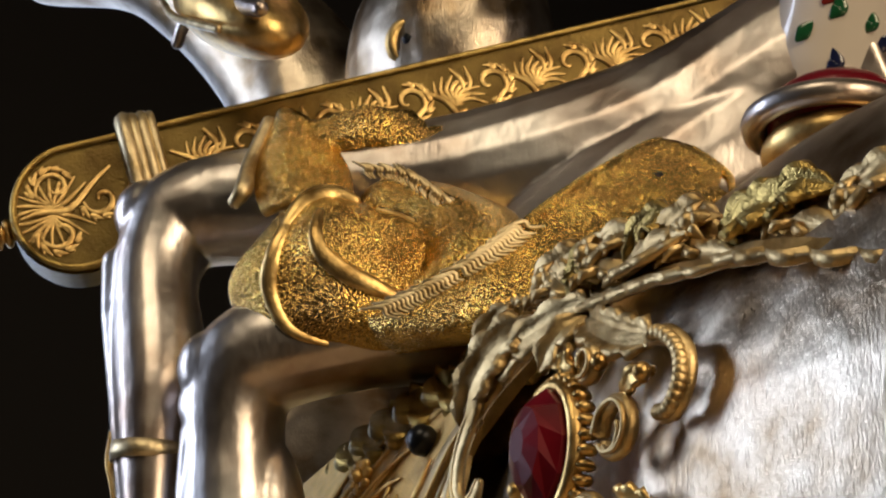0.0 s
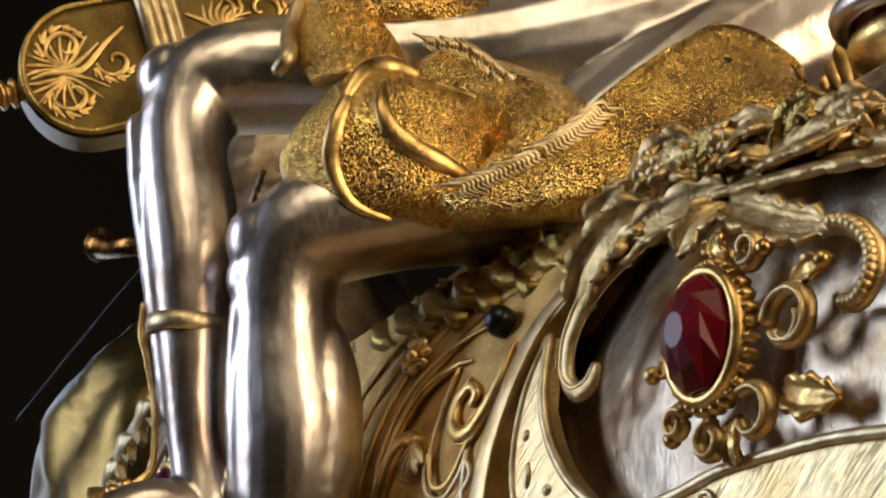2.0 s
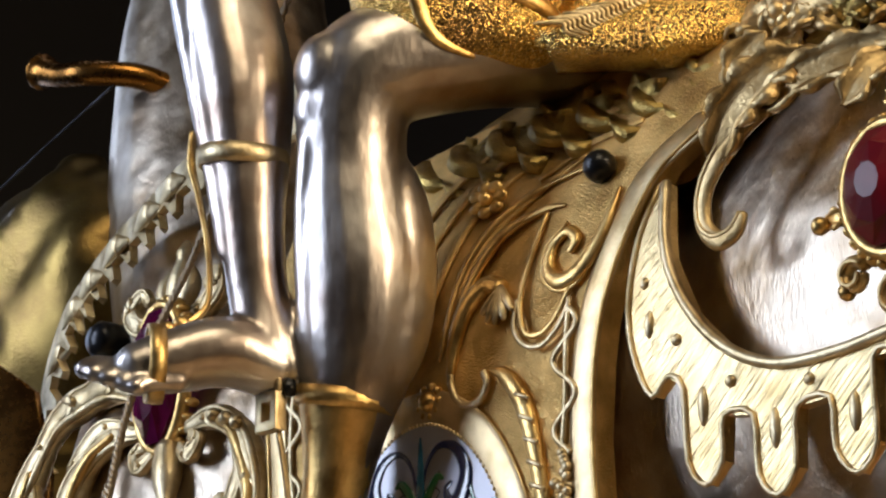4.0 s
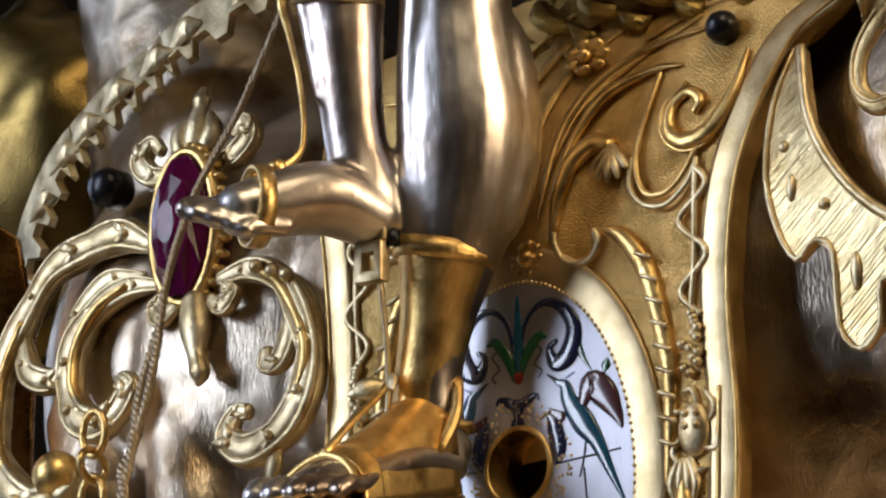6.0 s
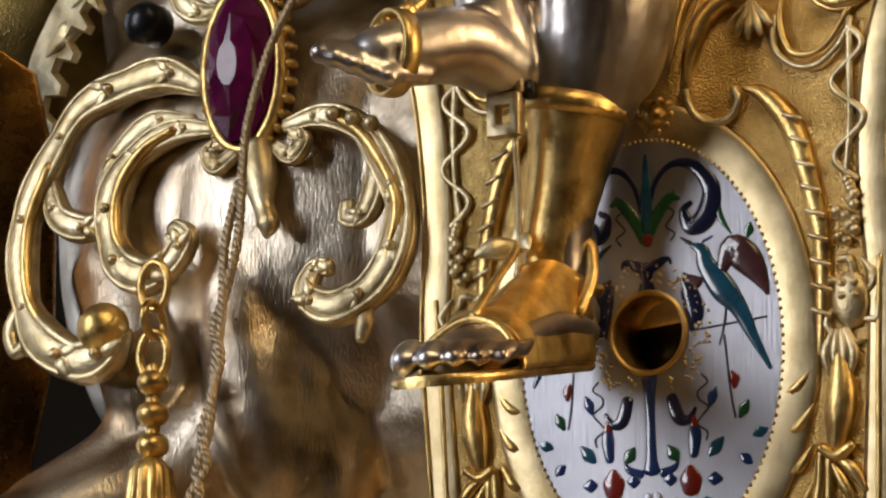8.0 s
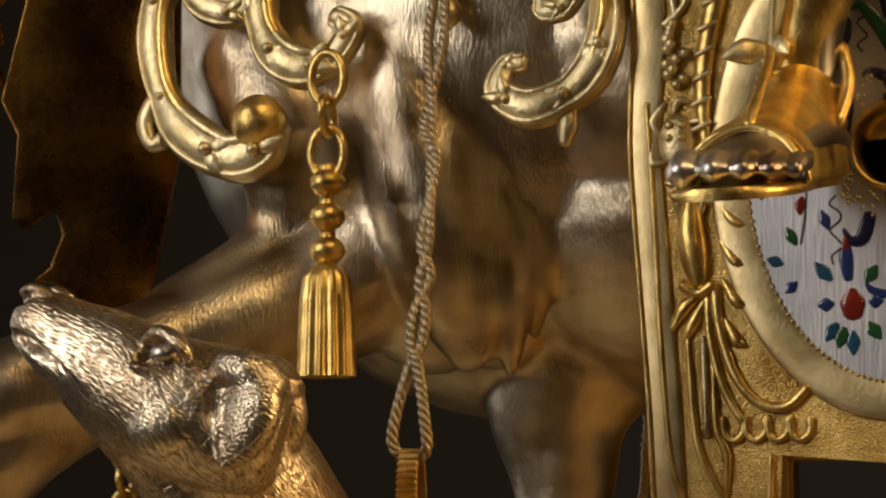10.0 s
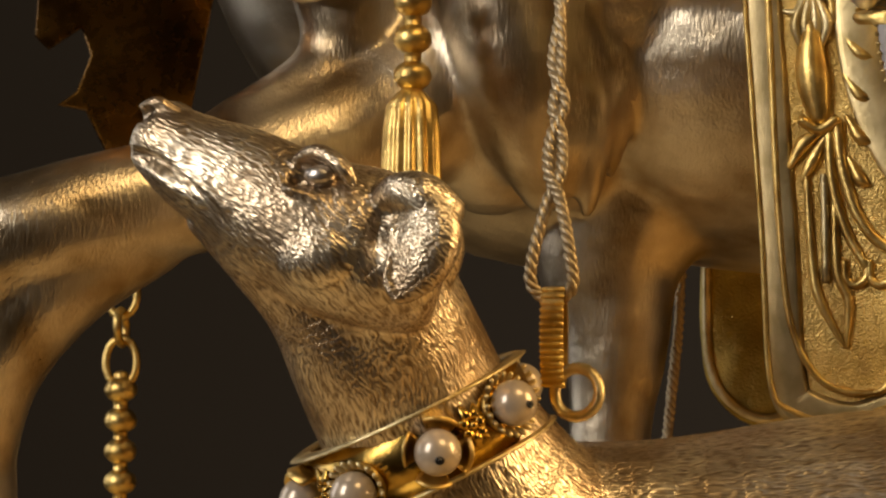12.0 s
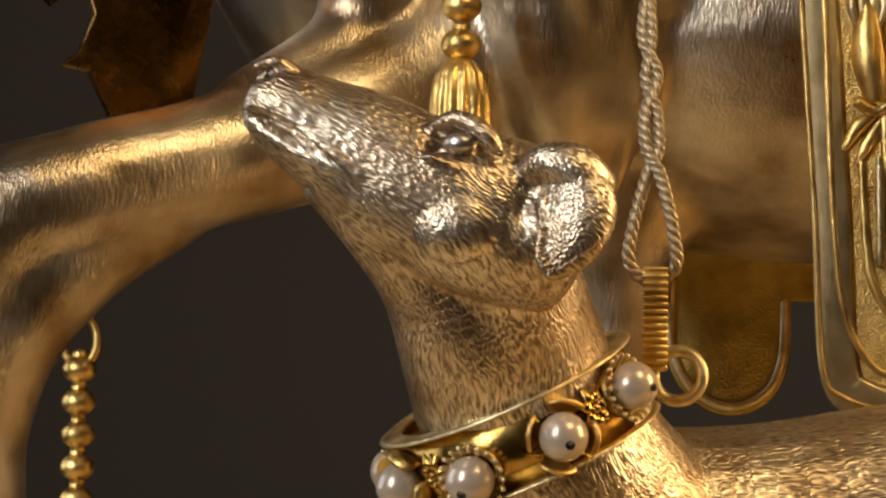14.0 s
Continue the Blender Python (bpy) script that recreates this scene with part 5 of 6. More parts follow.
def rope(t, pts, r, pitch=0.28, plies=3, n=14):
    path = spline(pts, n)
    length = 0.0
    rows = [[] for _ in range(plies)]
    for i, p in enumerate(path):
        if i:
            length += float(np.linalg.norm(p[:3] - path[i - 1][:3]))
        a, b = path[max(i - 1, 0)], path[min(i + 1, len(path) - 1)]
        d = Vector((b - a)[:3]).normalized()
        u = d.cross(Vector((0, 1, 0.1))).normalized()
        w = u.cross(d)
        for k in range(plies):
            turn = 2 * math.pi * (length / pitch + k / plies)
            rows[k].append((*(Vector(p[:3]) + (u * math.cos(turn) + w * math.sin(turn)) * r * 0.55), r * 0.56))
    for row in rows:
        bm = bmesh.new()
        tube(bm, row, 7, 1, 1.0, (0, 1, 0.1), False, False)
        part("strand", bm, CORD, t)


def cord():
    t = thing("lead_cord", (-4.2, -2.95, -3.3), "thin twisted silver-gilt cord looped through the collar clasp", "cord")
    runs = ([(-4.22, -2.8, -3.3), (-4.42, -2.85, -3.15), (-4.43, -2.86, -2.9), (-4.3, -2.78, -2.35), (-4.2, -2.7, -2.1), (-4.22, -2.55, -1.75), (-4.32, -2.45, -1.45), (-4.28, -2.3, -1.0), (-4.36, -2.05, -0.2), (-4.45, -1.8, 0.4), (-4.62, -1.5, 1.2), (-4.6, -1.25, 2.0)],
            [(-4.22, -2.9, -3.3), (-4.03, -2.98, -3.15), (-4.05, -2.98, -2.85), (-4.17, -2.85, -2.35), (-4.3, -2.72, -2.1), (-4.32, -2.58, -1.75), (-4.22, -2.42, -1.4), (-4.36, -2.3, -1.0), (-4.3, -2.05, -0.2), (-4.5, -1.9, 0.2), (-4.52, -1.7, 0.5), (-4.42, -1.55, 1.2), (-4.55, -1.25, 2.0)],
            [(-4.57, -1.25, 1.95), (-4.6, -1.05, 2.8), (-4.35, -0.85, 3.85), (-3.85, -0.55, 5.0), (-3.2, -0.3, 6.6), (-2.6, 0.0, 8.4)])
    for run in runs:
        rope(t, run, 0.057)


cord()
back_cord = thing("silk_cord", (-4.45, 5.0, -5.0), "thin cord hanging behind the stag's leg", "cord")
rope(back_cord, [(-4.3, 5.0, -1.8), (-4.4, 5.0, -3.4), (-4.5, 5.0, -4.4), (-4.6, 5.0, -5.6)], 0.07)


def chest_strap():
    t = thing("breast_strap", (-6.5, 0.75, 6.0), "pale gilt breast strap with a toothed lower edge", "strap")
    path = spline([(-3.4, 0.9, 7.0), (-4.59, 0.82, 6.87), (-5.87, 0.75, 6.45), (-6.46, 0.7, 6.11), (-7.16, 0.62, 5.71), (-7.75, 0.58, 5.27), (-8.2, 0.6, 4.9), (-8.75, 0.75, 4.2), (-9.2, 1.0, 3.2)], 12)
    bm = bmesh.new()
    low, top = [], []
    for i, p in enumerate(path):
        a, b = path[max(i - 1, 0)], path[min(i + 1, len(path) - 1)]
        d = Vector(b - a).normalized()
        nrm = Vector((0, -1, 0))
        side = d.cross(nrm).normalized()
        if side.z < 0:
            side = -side
        tooth = 0.12 * (1 if (i // 3) % 2 else -1)
        low.append(bm.verts.new(Vector(p) + side * tooth))
        top.append(bm.verts.new(Vector(p) + side * 0.75 + Vector((0, 0.25, 0))))
    faces = [bm.faces.new((low[i], low[i + 1], top[i + 1], top[i])) for i in range(len(path) - 1)]
    bm.normal_update()
    bmesh.ops.solidify(bm, geom=faces, thickness=0.12)
    part("band", bm, PALE_GOLD, t, angle=40)
    for k in range(8):
        p = path[4 + k * 11] if 4 + k * 11 < len(path) else path[-1]
        bm = bmesh.new()
        leaf(bm, (p[0] + 0.25, p[1] - 0.05, p[2] + 0.45), (p[0], p[1] - 0.1, p[2] + 0.4), (p[0] - 0.35, p[1] - 0.05, p[2] + 0.15), 0.16)
        part("embossed_leaf", bm, PALE_GOLD, t)
    s = thing("screw", (-7.15, 0.5, 4.68), "black slotted screw in the silver chest", "screw")
    bm = bmesh.new()
    tube(bm, [(-7.15, 0.62, 4.68, 0.28), (-7.15, 0.3, 4.68, 0.28)], 24, 1, 1.0, (0, 0, 1), False, False)
    part("head", bm, STEEL, s)


chest_strap()


def leaf_banner():
    t = thing("gilt_leaf_panel", (-10, 1, -1), "gilt shield panel with a jagged edge beside the chest", "panel")
    bm = bmesh.new()
    slab(bm, [[(-10.3, 4.9), (-10.7, 4.7), (-10.5, 4.4), (-10.9, 4.0), (-10.4, 2.6), (-10.75, 1.1), (-10.55, 0.7), (-10.6, -0.3), (-10.45, -0.45), (-10.1, -0.2), (-10.0, -0.5), (-10.15, -0.9), (-10.35, -1.05), (-10.05, -1.1), (-9.6, -2.0),
               (-9.0, -1.6), (-8.6, 0.5), (-8.6, 3.0), (-8.9, 4.3), (-9.6, 4.8)]], 0.0, 0.14, 0.04)
    bm.transform(Matrix.Translation((-10, 0, 0)) @ Matrix.Rotation(radians(25), 4, "Z") @ Matrix.Translation((10, 0, 0)))
    part("shield", bm, SHADED_GOLD, t, angle=40)
    bm = bmesh.new()
    for k in range(6):
        leaf(bm, (-10.7, -0.3, 1.3 + k * 0.5), (-11.0, -0.6, 1.9 + k * 0.5), (-11.5, -0.4, 1.8 + k * 0.55), 0.22)
    part("leaf_cluster", bm, SHADED_GOLD, t)


leaf_banner()


def rein_hook():
    t = thing("rein_hook", (-8.6, 1.0, 9.3), "gilt rein hook in a shaded tone with a trailing wire", "hook")
    bm = bmesh.new()
    tube(bm, [(-9.95, 1.0, 9.72, 0.3), (-9.8, 1.0, 9.66, 0.24), (-9.4, 1.0, 9.5, 0.19), (-8.8, 1.1, 9.4, 0.2), (-8.2, 1.6, 9.3, 0.2), (-7.9, 2.2, 9.1, 0.2)], 12, 6)
    part("hook", bm, SHADED_GOLD, t)
    bm = bmesh.new()
    tube(bm, [(-8.0, 1.0, 8.95, 0.02), (-10.5, 1.0, 8.2, 0.02), (-13.0, 1.0, 7.4, 0.02)], 8, 4)
    part("wire", bm, STEEL, t)
    bib = thing("neck_plate", (-9.6, 1.6, 4.5), "silver-gilt neck plate with a scalloped gold edge", "plate")
    bm = bmesh.new()
    ball(bm, (-11.0, 2.4, 6.0), (2.6, 1.5, 2.7), 44, 28)
    for v in bm.verts:
        v.co += Vector((noise.noise(v.co * 0.9), noise.noise(v.co * 0.9 + Vector((7, 0, 0))), noise.noise(v.co * 1.1 + Vector((0, 9, 0))))) * 0.35
    part("shell", bm, OLIVE_GOLD, bib)


rein_hook()


# ---- haunch: fringe plate, red brooch, leaves ----
def saddle_fringe():
    t = thing("saddle_fringe", (5, 0.1, 0.8), "hatched pale gilt fringe plate with hanging lobes", "fringe plate")
    inner = [(3.62, 4.4), (3.82, 3.45), (4.22, 2.72), (4.75, 2.2), (5.4, 1.92), (6.2, 1.9), (7.0, 2.0), (7.8, 2.0), (8.8, 1.95), (10.2, 1.8), (12.0, 1.75), (13.6, 1.8)]
    outer = [(13.4, 0.4), (12.9, -0.3), (12.4, 0.3), (11.9, 0.6), (11.4, -0.2), (10.9, 0.3), (10.5, 0.8), (10.1, 0.1), (9.7, 0.4), (9.4, 1.0), (9.2, 0.4), (8.9, 0.2), (8.65, 0.5), (8.6, 1.2), (8.2, 1.25), (8.1, 0.7), (7.85, 0.5), (7.6, 0.8), (7.52, 1.5), (7.46, 1.3), (7.2, 1.05), (6.95, 1.3), (6.88, 1.78), (6.62, 1.75), (6.62, 0.9), (6.36, 0.62), (6.1, 0.9), (6.06, 1.45),
             (5.62, 1.42), (5.58, 0.8), (5.32, 0.55), (5.08, 0.8), (5.04, 1.44), (4.64, 1.5), (4.6, 1.02), (4.36, 0.8), (4.12, 1.08), (4.08, 1.9), (3.86, 2.06), (3.64, 1.88), (3.42, 2.25), (3.28, 2.9), (3.33, 3.75), (3.52, 4.4)]
    bm = bmesh.new()
    slab(bm, [inner + outer], 0.08, 0.26)
    bmesh.ops.subdivide_edges(bm, edges=bm.edges[:], cuts=1, use_grid_fill=True)
    part("plate", bend(bm), HATCHED, t, angle=35)
    relief(t, "rim", inner, 0.07, 1, PALE_GOLD, 0.9, 0.06)
    relief(t, "edge_line", [(x, z) for x, z in outer], 0.035, 1, PALE_GOLD, 0.9, 0.07, 3)
    for x, z, rx, rz in ((3.5, 3.2, 0.06, 0.07), (3.6, 2.7, 0.06, 0.16), (4.0, 2.45, 0.07, 0.07), (4.35, 1.65, 0.07, 0.22), (4.75, 1.85, 0.07, 0.07), (5.32, 1.25, 0.07, 0.22), (6.36, 1.25, 0.07, 0.22), (7.2, 1.35, 0.1, 0.1), (5.8, 1.68, 0.07, 0.07)):
        bm = bmesh.new()
        ball(bm, (x, 0.08, z), (rx, 0.05, rz), 12, 8)
        part("boss", bend(bm), PALE_GOLD, t)


saddle_fringe()


def haunch_brooch():
    t = thing("haunch_brooch", (7.2, 0.0, 3.3), "gilt brooch with a large red faceted stone", "brooch")
    bm = bmesh.new()
    stone(bm, (7.2, -0.28, 3.33), 0.5, 0.63, 0.36)
    part("stone", bm, RUBY, t, "dark red faceted stone", smooth=False)
    setting(t, (7.2, -0.24, 3.33), 0.5, 0.63, 15)
    for c, r, a0, w, turns in (((8.42, 3.2), 0.36, 170, -1, 0.85), ((8.42, 3.2), 0.26, 200, 1, 0.5), ((7.8, 2.38), 0.3, 120, -1, 0.8), ((7.85, 4.1), 0.17, 240, 1, 0.9), ((6.62, 2.55), 0.16, 40, 1, 0.9), ((7.15, 2.25), 0.2, 90, 1, 0.9)):
        bm = bmesh.new()
        tube(bm, volute(c, r, r * 0.55, a0, w * turns, -0.12, 0.085, 0.06, 14), 10, 2, 1.2)
        tube(bm, volute(c, r * 0.98, r * 0.54, a0, w * turns, -0.22, 0.03, 0.025, 14), 8, 2, 1.0)
        part("scroll", bm, SOFT_GOLD, t)
    for base, mid, tip, w in (((8.1, 2.6), (8.5, 2.4), (8.95, 2.3), 0.2), ((8.3, 3.55), (8.65, 3.65), (8.95, 3.7), 0.12), ((6.7, 3.25), (6.45, 3.22), (6.2, 3.2), 0.1), ((7.35, 4.05), (7.3, 4.25), (7.2, 4.5), 0.14), ((7.35, 2.5), (7.4, 2.2), (7.4, 1.95), 0.14)):
        bm = bmesh.new()
        acanthus(bm, [(base[0], 0.0, base[1]), (mid[0], -0.12, mid[1]), (tip[0], -0.05, tip[1])], w, 3, (0, -1, 0))
        part("leaf", bm, GOLD, t)
    for c in ((6.2, 3.18), (6.5, 2.42), (8.05, 4.05), (8.9, 3.68)):
        bm = bmesh.new()
        ball(bm, (c[0], -0.12, c[1]), 0.1, 10, 8)
        part("bead", bm, GOLD, t)
    # standing scroll to the saddle
    u = thing("scroll_mount", (5.2, 0.0, 3.6), "pierced gilt scroll mount on the silver haunch", "mount")
    hook = [(5.08, 0.0, 3.6, 0.07), (4.98, -0.02, 3.42, 0.1), (4.75, -0.03, 3.38, 0.12), (4.55, -0.02, 3.62, 0.11), (4.6, 0.0, 4.05, 0.11), (4.95, 0.05, 4.5, 0.13), (5.4, 0.22, 4.88, 0.14), (6.1, 0.36, 5.16, 0.13), (6.8, 0.46, 5.12, 0.1)]
    bm = bmesh.new()
    tube(bm, hook, 12, 6, 0.6)
    tube(bm, [(x - r * 0.4, y - r * 0.5, z + r * 0.4, r * 0.28) for x, y, z, r in hook], 8, 6, 0.8)
    part("curl", bm, SOFT_GOLD, u)
    for pts, w, lobes in (([(4.72, 0.0, 4.25), (5.0, -0.05, 4.7), (5.45, 0.05, 5.1), (5.9, 0.3, 5.3)], 0.3, 5), ([(5.3, 0.1, 4.75), (5.9, 0.12, 4.98), (6.6, 0.3, 5.1), (7.0, 0.42, 5.05)], 0.26, 5),
                          ([(6.95, 0.35, 5.0), (6.75, 0.12, 4.8), (6.5, 0.0, 4.45)], 0.2, 2), ([(5.0, 0.2, 5.0), (5.05, 0.1, 5.35), (5.35, 0.2, 5.65)], 0.2, 3),
                          ([(6.9, 0.35, 4.98), (7.6, 0.1, 4.6), (8.3, 0.05, 4.25), (8.95, 0.1, 4.05)], 0.24, 6)):
        bm = bmesh.new()
        acanthus(bm, pts, w, lobes, (0.35, -0.9, 0.2))
        part("leaf", bm, SOFT_GOLD, u)
    tail = spline([(8.75, 0.05, 4.1, 0.09), (9.15, 0.05, 4.0, 0.12), (9.4, 0.08, 3.75, 0.13), (9.42, 0.08, 3.45, 0.12), (9.25, 0.05, 3.2, 0.1), (9.0, 0.05, 3.22, 0.09)], 4)
    bm = bmesh.new()
    tube(bm, tail, 10, 1, 0.7, smooth=False)
    part("tail", bm, SOFT_GOLD, u)
    for p in tail[2:-1]:
        bm = bmesh.new()
        ball(bm, (p[0] + 0.03, p[1] - 0.1, p[2]), 0.085, 10, 8)
        part("bead", bm, SOFT_GOLD, u)


haunch_brooch()


def haunch_leaves():
    rng = random.Random(21)
    path = spline([(4.6, 1.3, 5.95), (5.6, 0.95, 5.8), (7.0, 0.75, 5.5), (8.6, 0.8, 5.2), (10.2, 1.05, 4.85), (11.8, 1.4, 4.45)], 6)
    t = thing("leaf_garland", (8, 0.7, 5), "cast gilt acanthus garland along the saddle edge", "garland")
    bm = bmesh.new()
    tube(bm, [(*p, 0.2) for p in path], 10, 1, 0.8, (0, 1, 0), False, False)
    part("stem", bm, DARK_GOLD, t)
    # long leaves that lie on the edge of the haunch
    for pts, w, lobes in (([(6.5, 0.55, 5.3), (7.6, 0.4, 5.1), (8.8, 0.4, 4.92), (10.0, 0.55, 4.62)], 0.3, 7), ([(9.2, 0.6, 4.95), (10.2, 0.6, 4.7), (11.3, 0.85, 4.35), (12.4, 1.2, 4.0)], 0.34, 6),
                          ([(7.4, 0.45, 5.25), (8.1, 0.28, 5.2), (8.9, 0.4, 5.25)], 0.26, 4)):
        bm = bmesh.new()
        acanthus(bm, pts, w, lobes, (0.3, -0.75, 0.6))
        part("leaf", bm, SOFT_GOLD, t)
    # curling leaves above them
    for i in range(14):
        p = path[min(len(path) - 1, 1 + i * 2)]
        dx, lift = rng.uniform(0.55, 0.95) * (1 if i % 3 else -1), rng.uniform(0.12, 0.4)
        bm = bmesh.new()
        acanthus(bm, [(p[0] - dx * 0.4, p[1] - 0.05, p[2] - 0.1), (p[0], p[1] - 0.25, p[2] + lift * 0.6), (p[0] + dx * 0.5, p[1] - 0.25, p[2] + lift), (p[0] + dx, p[1] - 0.05, p[2] + lift * 0.7)], rng.uniform(0.2, 0.3), 4, (0.5, -0.75, 0.45))
        part("leaf", bm, SOFT_GOLD if rng.random() < 0.6 else DARK_GOLD, t)
    for i in range(3, len(path), 8):
        p = path[i]
        bm = bmesh.new()
        ball(bm, (p[0], p[1] - 0.35, p[2] + 0.25), 0.12, 12, 8)
        for k in range(6):
            a = k * math.pi / 3
            leaf(bm, (p[0], p[1] - 0.3, p[2] + 0.25), (p[0] + 0.14 * math.cos(a), p[1] - 0.36, p[2] + 0.25 + 0.14 * math.sin(a)), (p[0] + 0.27 * math.cos(a), p[1] - 0.25, p[2] + 0.25 + 0.27 * math.sin(a)), 0.08, 0.5)
        part("flower_boss", bm, SOFT_GOLD, t)


haunch_leaves()


def saddle_top():
    q = thing("quiver", (4.4, 5.3, 9.5), "white enamelled quiver with painted flowers and gilt edge", "quiver")
    a, b = Vector((3.9, 5.6, 10.0)), Vector((5.6, 5.9, 13.5))
    bm = bmesh.new()
    tube(bm, [(*a, 0.9), (*a.lerp(b, 0.5), 0.95), (*b, 1.0)], 28, 4)
    tube_mat = plain("white_enamel", (0.72, 0.66, 0.6), 0.2, 0, 0.6, 0, 1.5, 0.06, 200)
    body = part("body", bm, tube_mat, q)
    d = (b - a).normalized()
    front = Vector((0.75, -0.6, -0.25))
    front = (front - d * front.dot(d)).normalized()
    side = d.cross(front)
    for k, (u, w, m) in enumerate(((0.12, 0.1, INDIGO), (0.2, -0.25, GREEN), (0.28, 0.3, GREEN), (0.34, -0.1, RED), (0.4, 0.25, TEAL), (0.46, -0.35, GREEN), (0.52, 0.05, BLUE), (0.58, 0.35, RED), (0.3, 0.0, GREEN), (0.22, 0.45, INDIGO), (0.5, -0.15, RED), (0.6, -0.3, GREEN))):
        c = a.lerp(b, u) + (front * math.cos(w * 1.6) + side * math.sin(w * 1.6)) * 0.93
        bm = bmesh.new()
        leaf(bm, c - d * 0.16 - side * 0.08, c, c + d * 0.16 + side * 0.1 * (1 if k % 2 else -1), 0.1, 0.3, front)
        part("painted_leaf", bm, m, body)
    bm = bmesh.new()
    tube(bm, [(*(a - side * 0.92), 0.1), (*(b - side * 1.02), 0.1)], 10, 4)
    part("gilt_edge", bm, GOLD, q)
    h = thing("ring_mount", (3.95, 5.0, 9.2), "gilt ring handle rising from cast leaves", "handle")
    bm = bmesh.new()
    tube(bm, [(3.6, 4.6, 9.0, 0.14), (3.55, 4.8, 9.8, 0.13), (3.85, 5.3, 10.25, 0.13), (4.3, 5.6, 9.9, 0.12), (4.5, 5.6, 9.3, 0.12)], 12, 8)
    part("ring", bm, GOLD, h)
    bm = bmesh.new()
    for k in range(6):
        leaf(bm, (3.7 + k * 0.12, 4.4 + k * 0.1, 8.4), (3.5 + k * 0.16, 4.3 + k * 0.12, 9.0), (3.4 + k * 0.26, 4.4 + k * 0.12, 9.5 - 0.1 * (k % 2)), 0.2, 0.5, (0.8, -0.5, 0))
    part("leaves", bm, GOLD, h)
    g = thing("saddle_jewel", (6.2, 4.0, 8.4), "domed red stone in a polished gilt cup", "jewel")
    bm = bmesh.new()
    ball(bm, (6.1, 4.2, 8.6), (0.95, 0.8, 0.45), 28, 14)
    part("stone", bm, RUBY, g)
    bm = bmesh.new()
    torus(bm, (6.1, 4.2, 8.45), 0.95, 0.16, (0, 0, 1), 40, 10)
    part("bezel", bm, SILVER, g)
    bm = bmesh.new()
    ball(bm, (6.1, 4.2, 8.1), (0.95, 0.85, 0.4), 28, 14)
    part("cup", bm, GOLD, g)


saddle_top()


# ---- hound and collar ----
COLLAR = Vector((-5.36, -3.2, -4.53))
NECK = Vector((-0.4, -0.18, 0.9)).normalized()


def loft(bm, rows, sides=28, n=5):
    """A form through (x, y, z, height radius, width radius); the width lies along y."""
    sm = spline(rows, n)
    rings = []
    for i, p in enumerate(sm):
        d = Vector((sm[min(i + 1, len(sm) - 1)] - sm[max(i - 1, 0)])[:3]).normalized()
        side = (Vector((0, 1, 0)) - d * d.y).normalized()
        up = side.cross(d)
        rings.append([bm.verts.new(Vector(p[:3]) + up * (math.cos(2 * math.pi * k / sides) * p[3]) + side * (math.sin(2 * math.pi * k / sides) * p[4])) for k in range(sides)])
    for p, q in zip(rings, rings[1:]):
        for k in range(sides):
            j = (k + 1) % sides
            bm.faces.new((p[k], p[j], q[j], q[k]))
    bm.faces.new(rings[0])
    bm.faces.new(rings[-1])


def carved(ob, spine, cuts):
    """Bakes the cast skin, cuts and raises lines on it and lays the flow of the fur along the spine.
    cuts: (points, half width, depth) in centimetres; a negative depth raises a ridge."""
    graph = bpy.context.evaluated_depsgraph_get()
    me = bpy.data.meshes.new_from_object(ob.evaluated_get(graph))
    ob.modifiers.clear()
    ob.data = me
    k = len(me.vertices)
    co, no = np.empty(k * 3, np.float32), np.empty(k * 3, np.float32)
    me.vertices.foreach_get("co", co)
    me.vertex_normals.foreach_get("vector", no)
    co, no = co.reshape(-1, 3) / CM, no.reshape(-1, 3)
    move = np.zeros(k)
    for pts, half, depth in cuts:
        line = np.array(spline(pts, 10))
        near = np.full(k, 1e9)
        for i, p in enumerate(line):
            t = i / (len(line) - 1)
            w = half * (0.35 + 0.65 * math.sin(math.pi * min(1, max(0, 0.08 + 0.84 * t))))
            near = np.minimum(near, ((co - p) ** 2).sum(1) / w**2)
        move -= depth * np.exp(-near)
    me.vertices.foreach_set("co", ((co + no * move[:, None]) * CM).astype(np.float32).ravel())
    line = np.array(spline(spine, 10))
    best, pick = np.full(k, 1e9), np.zeros(k, int)
    for i, p in enumerate(line):
        d = ((co - p) ** 2).sum(1)
        pick[d < best] = i
        best = np.minimum(best, d)
    tang = np.gradient(line, axis=0)
    tang /= np.linalg.norm(tang, axis=1)[:, None]
    run = np.concatenate([[0], np.cumsum(np.linalg.norm(np.diff(line, axis=0), axis=1))])
    side = np.cross(tang, np.array([[0.0, 1.0, 0.0]]))
    side /= np.linalg.norm(side, axis=1)[:, None]
    third = np.cross(side, tang)
    off = co - line[pick]
    flow = np.stack([(off * side[pick]).sum(1), (off * third[pick]).sum(1), run[pick] + (off * tang[pick]).sum(1)], 1)
    att = me.attributes.new("flow", "FLOAT_VECTOR", "POINT")
    att.data.foreach_set("vector", flow.astype(np.float32).ravel())
    me.polygons.foreach_set("use_smooth", [True] * len(me.polygons))
    me.update()


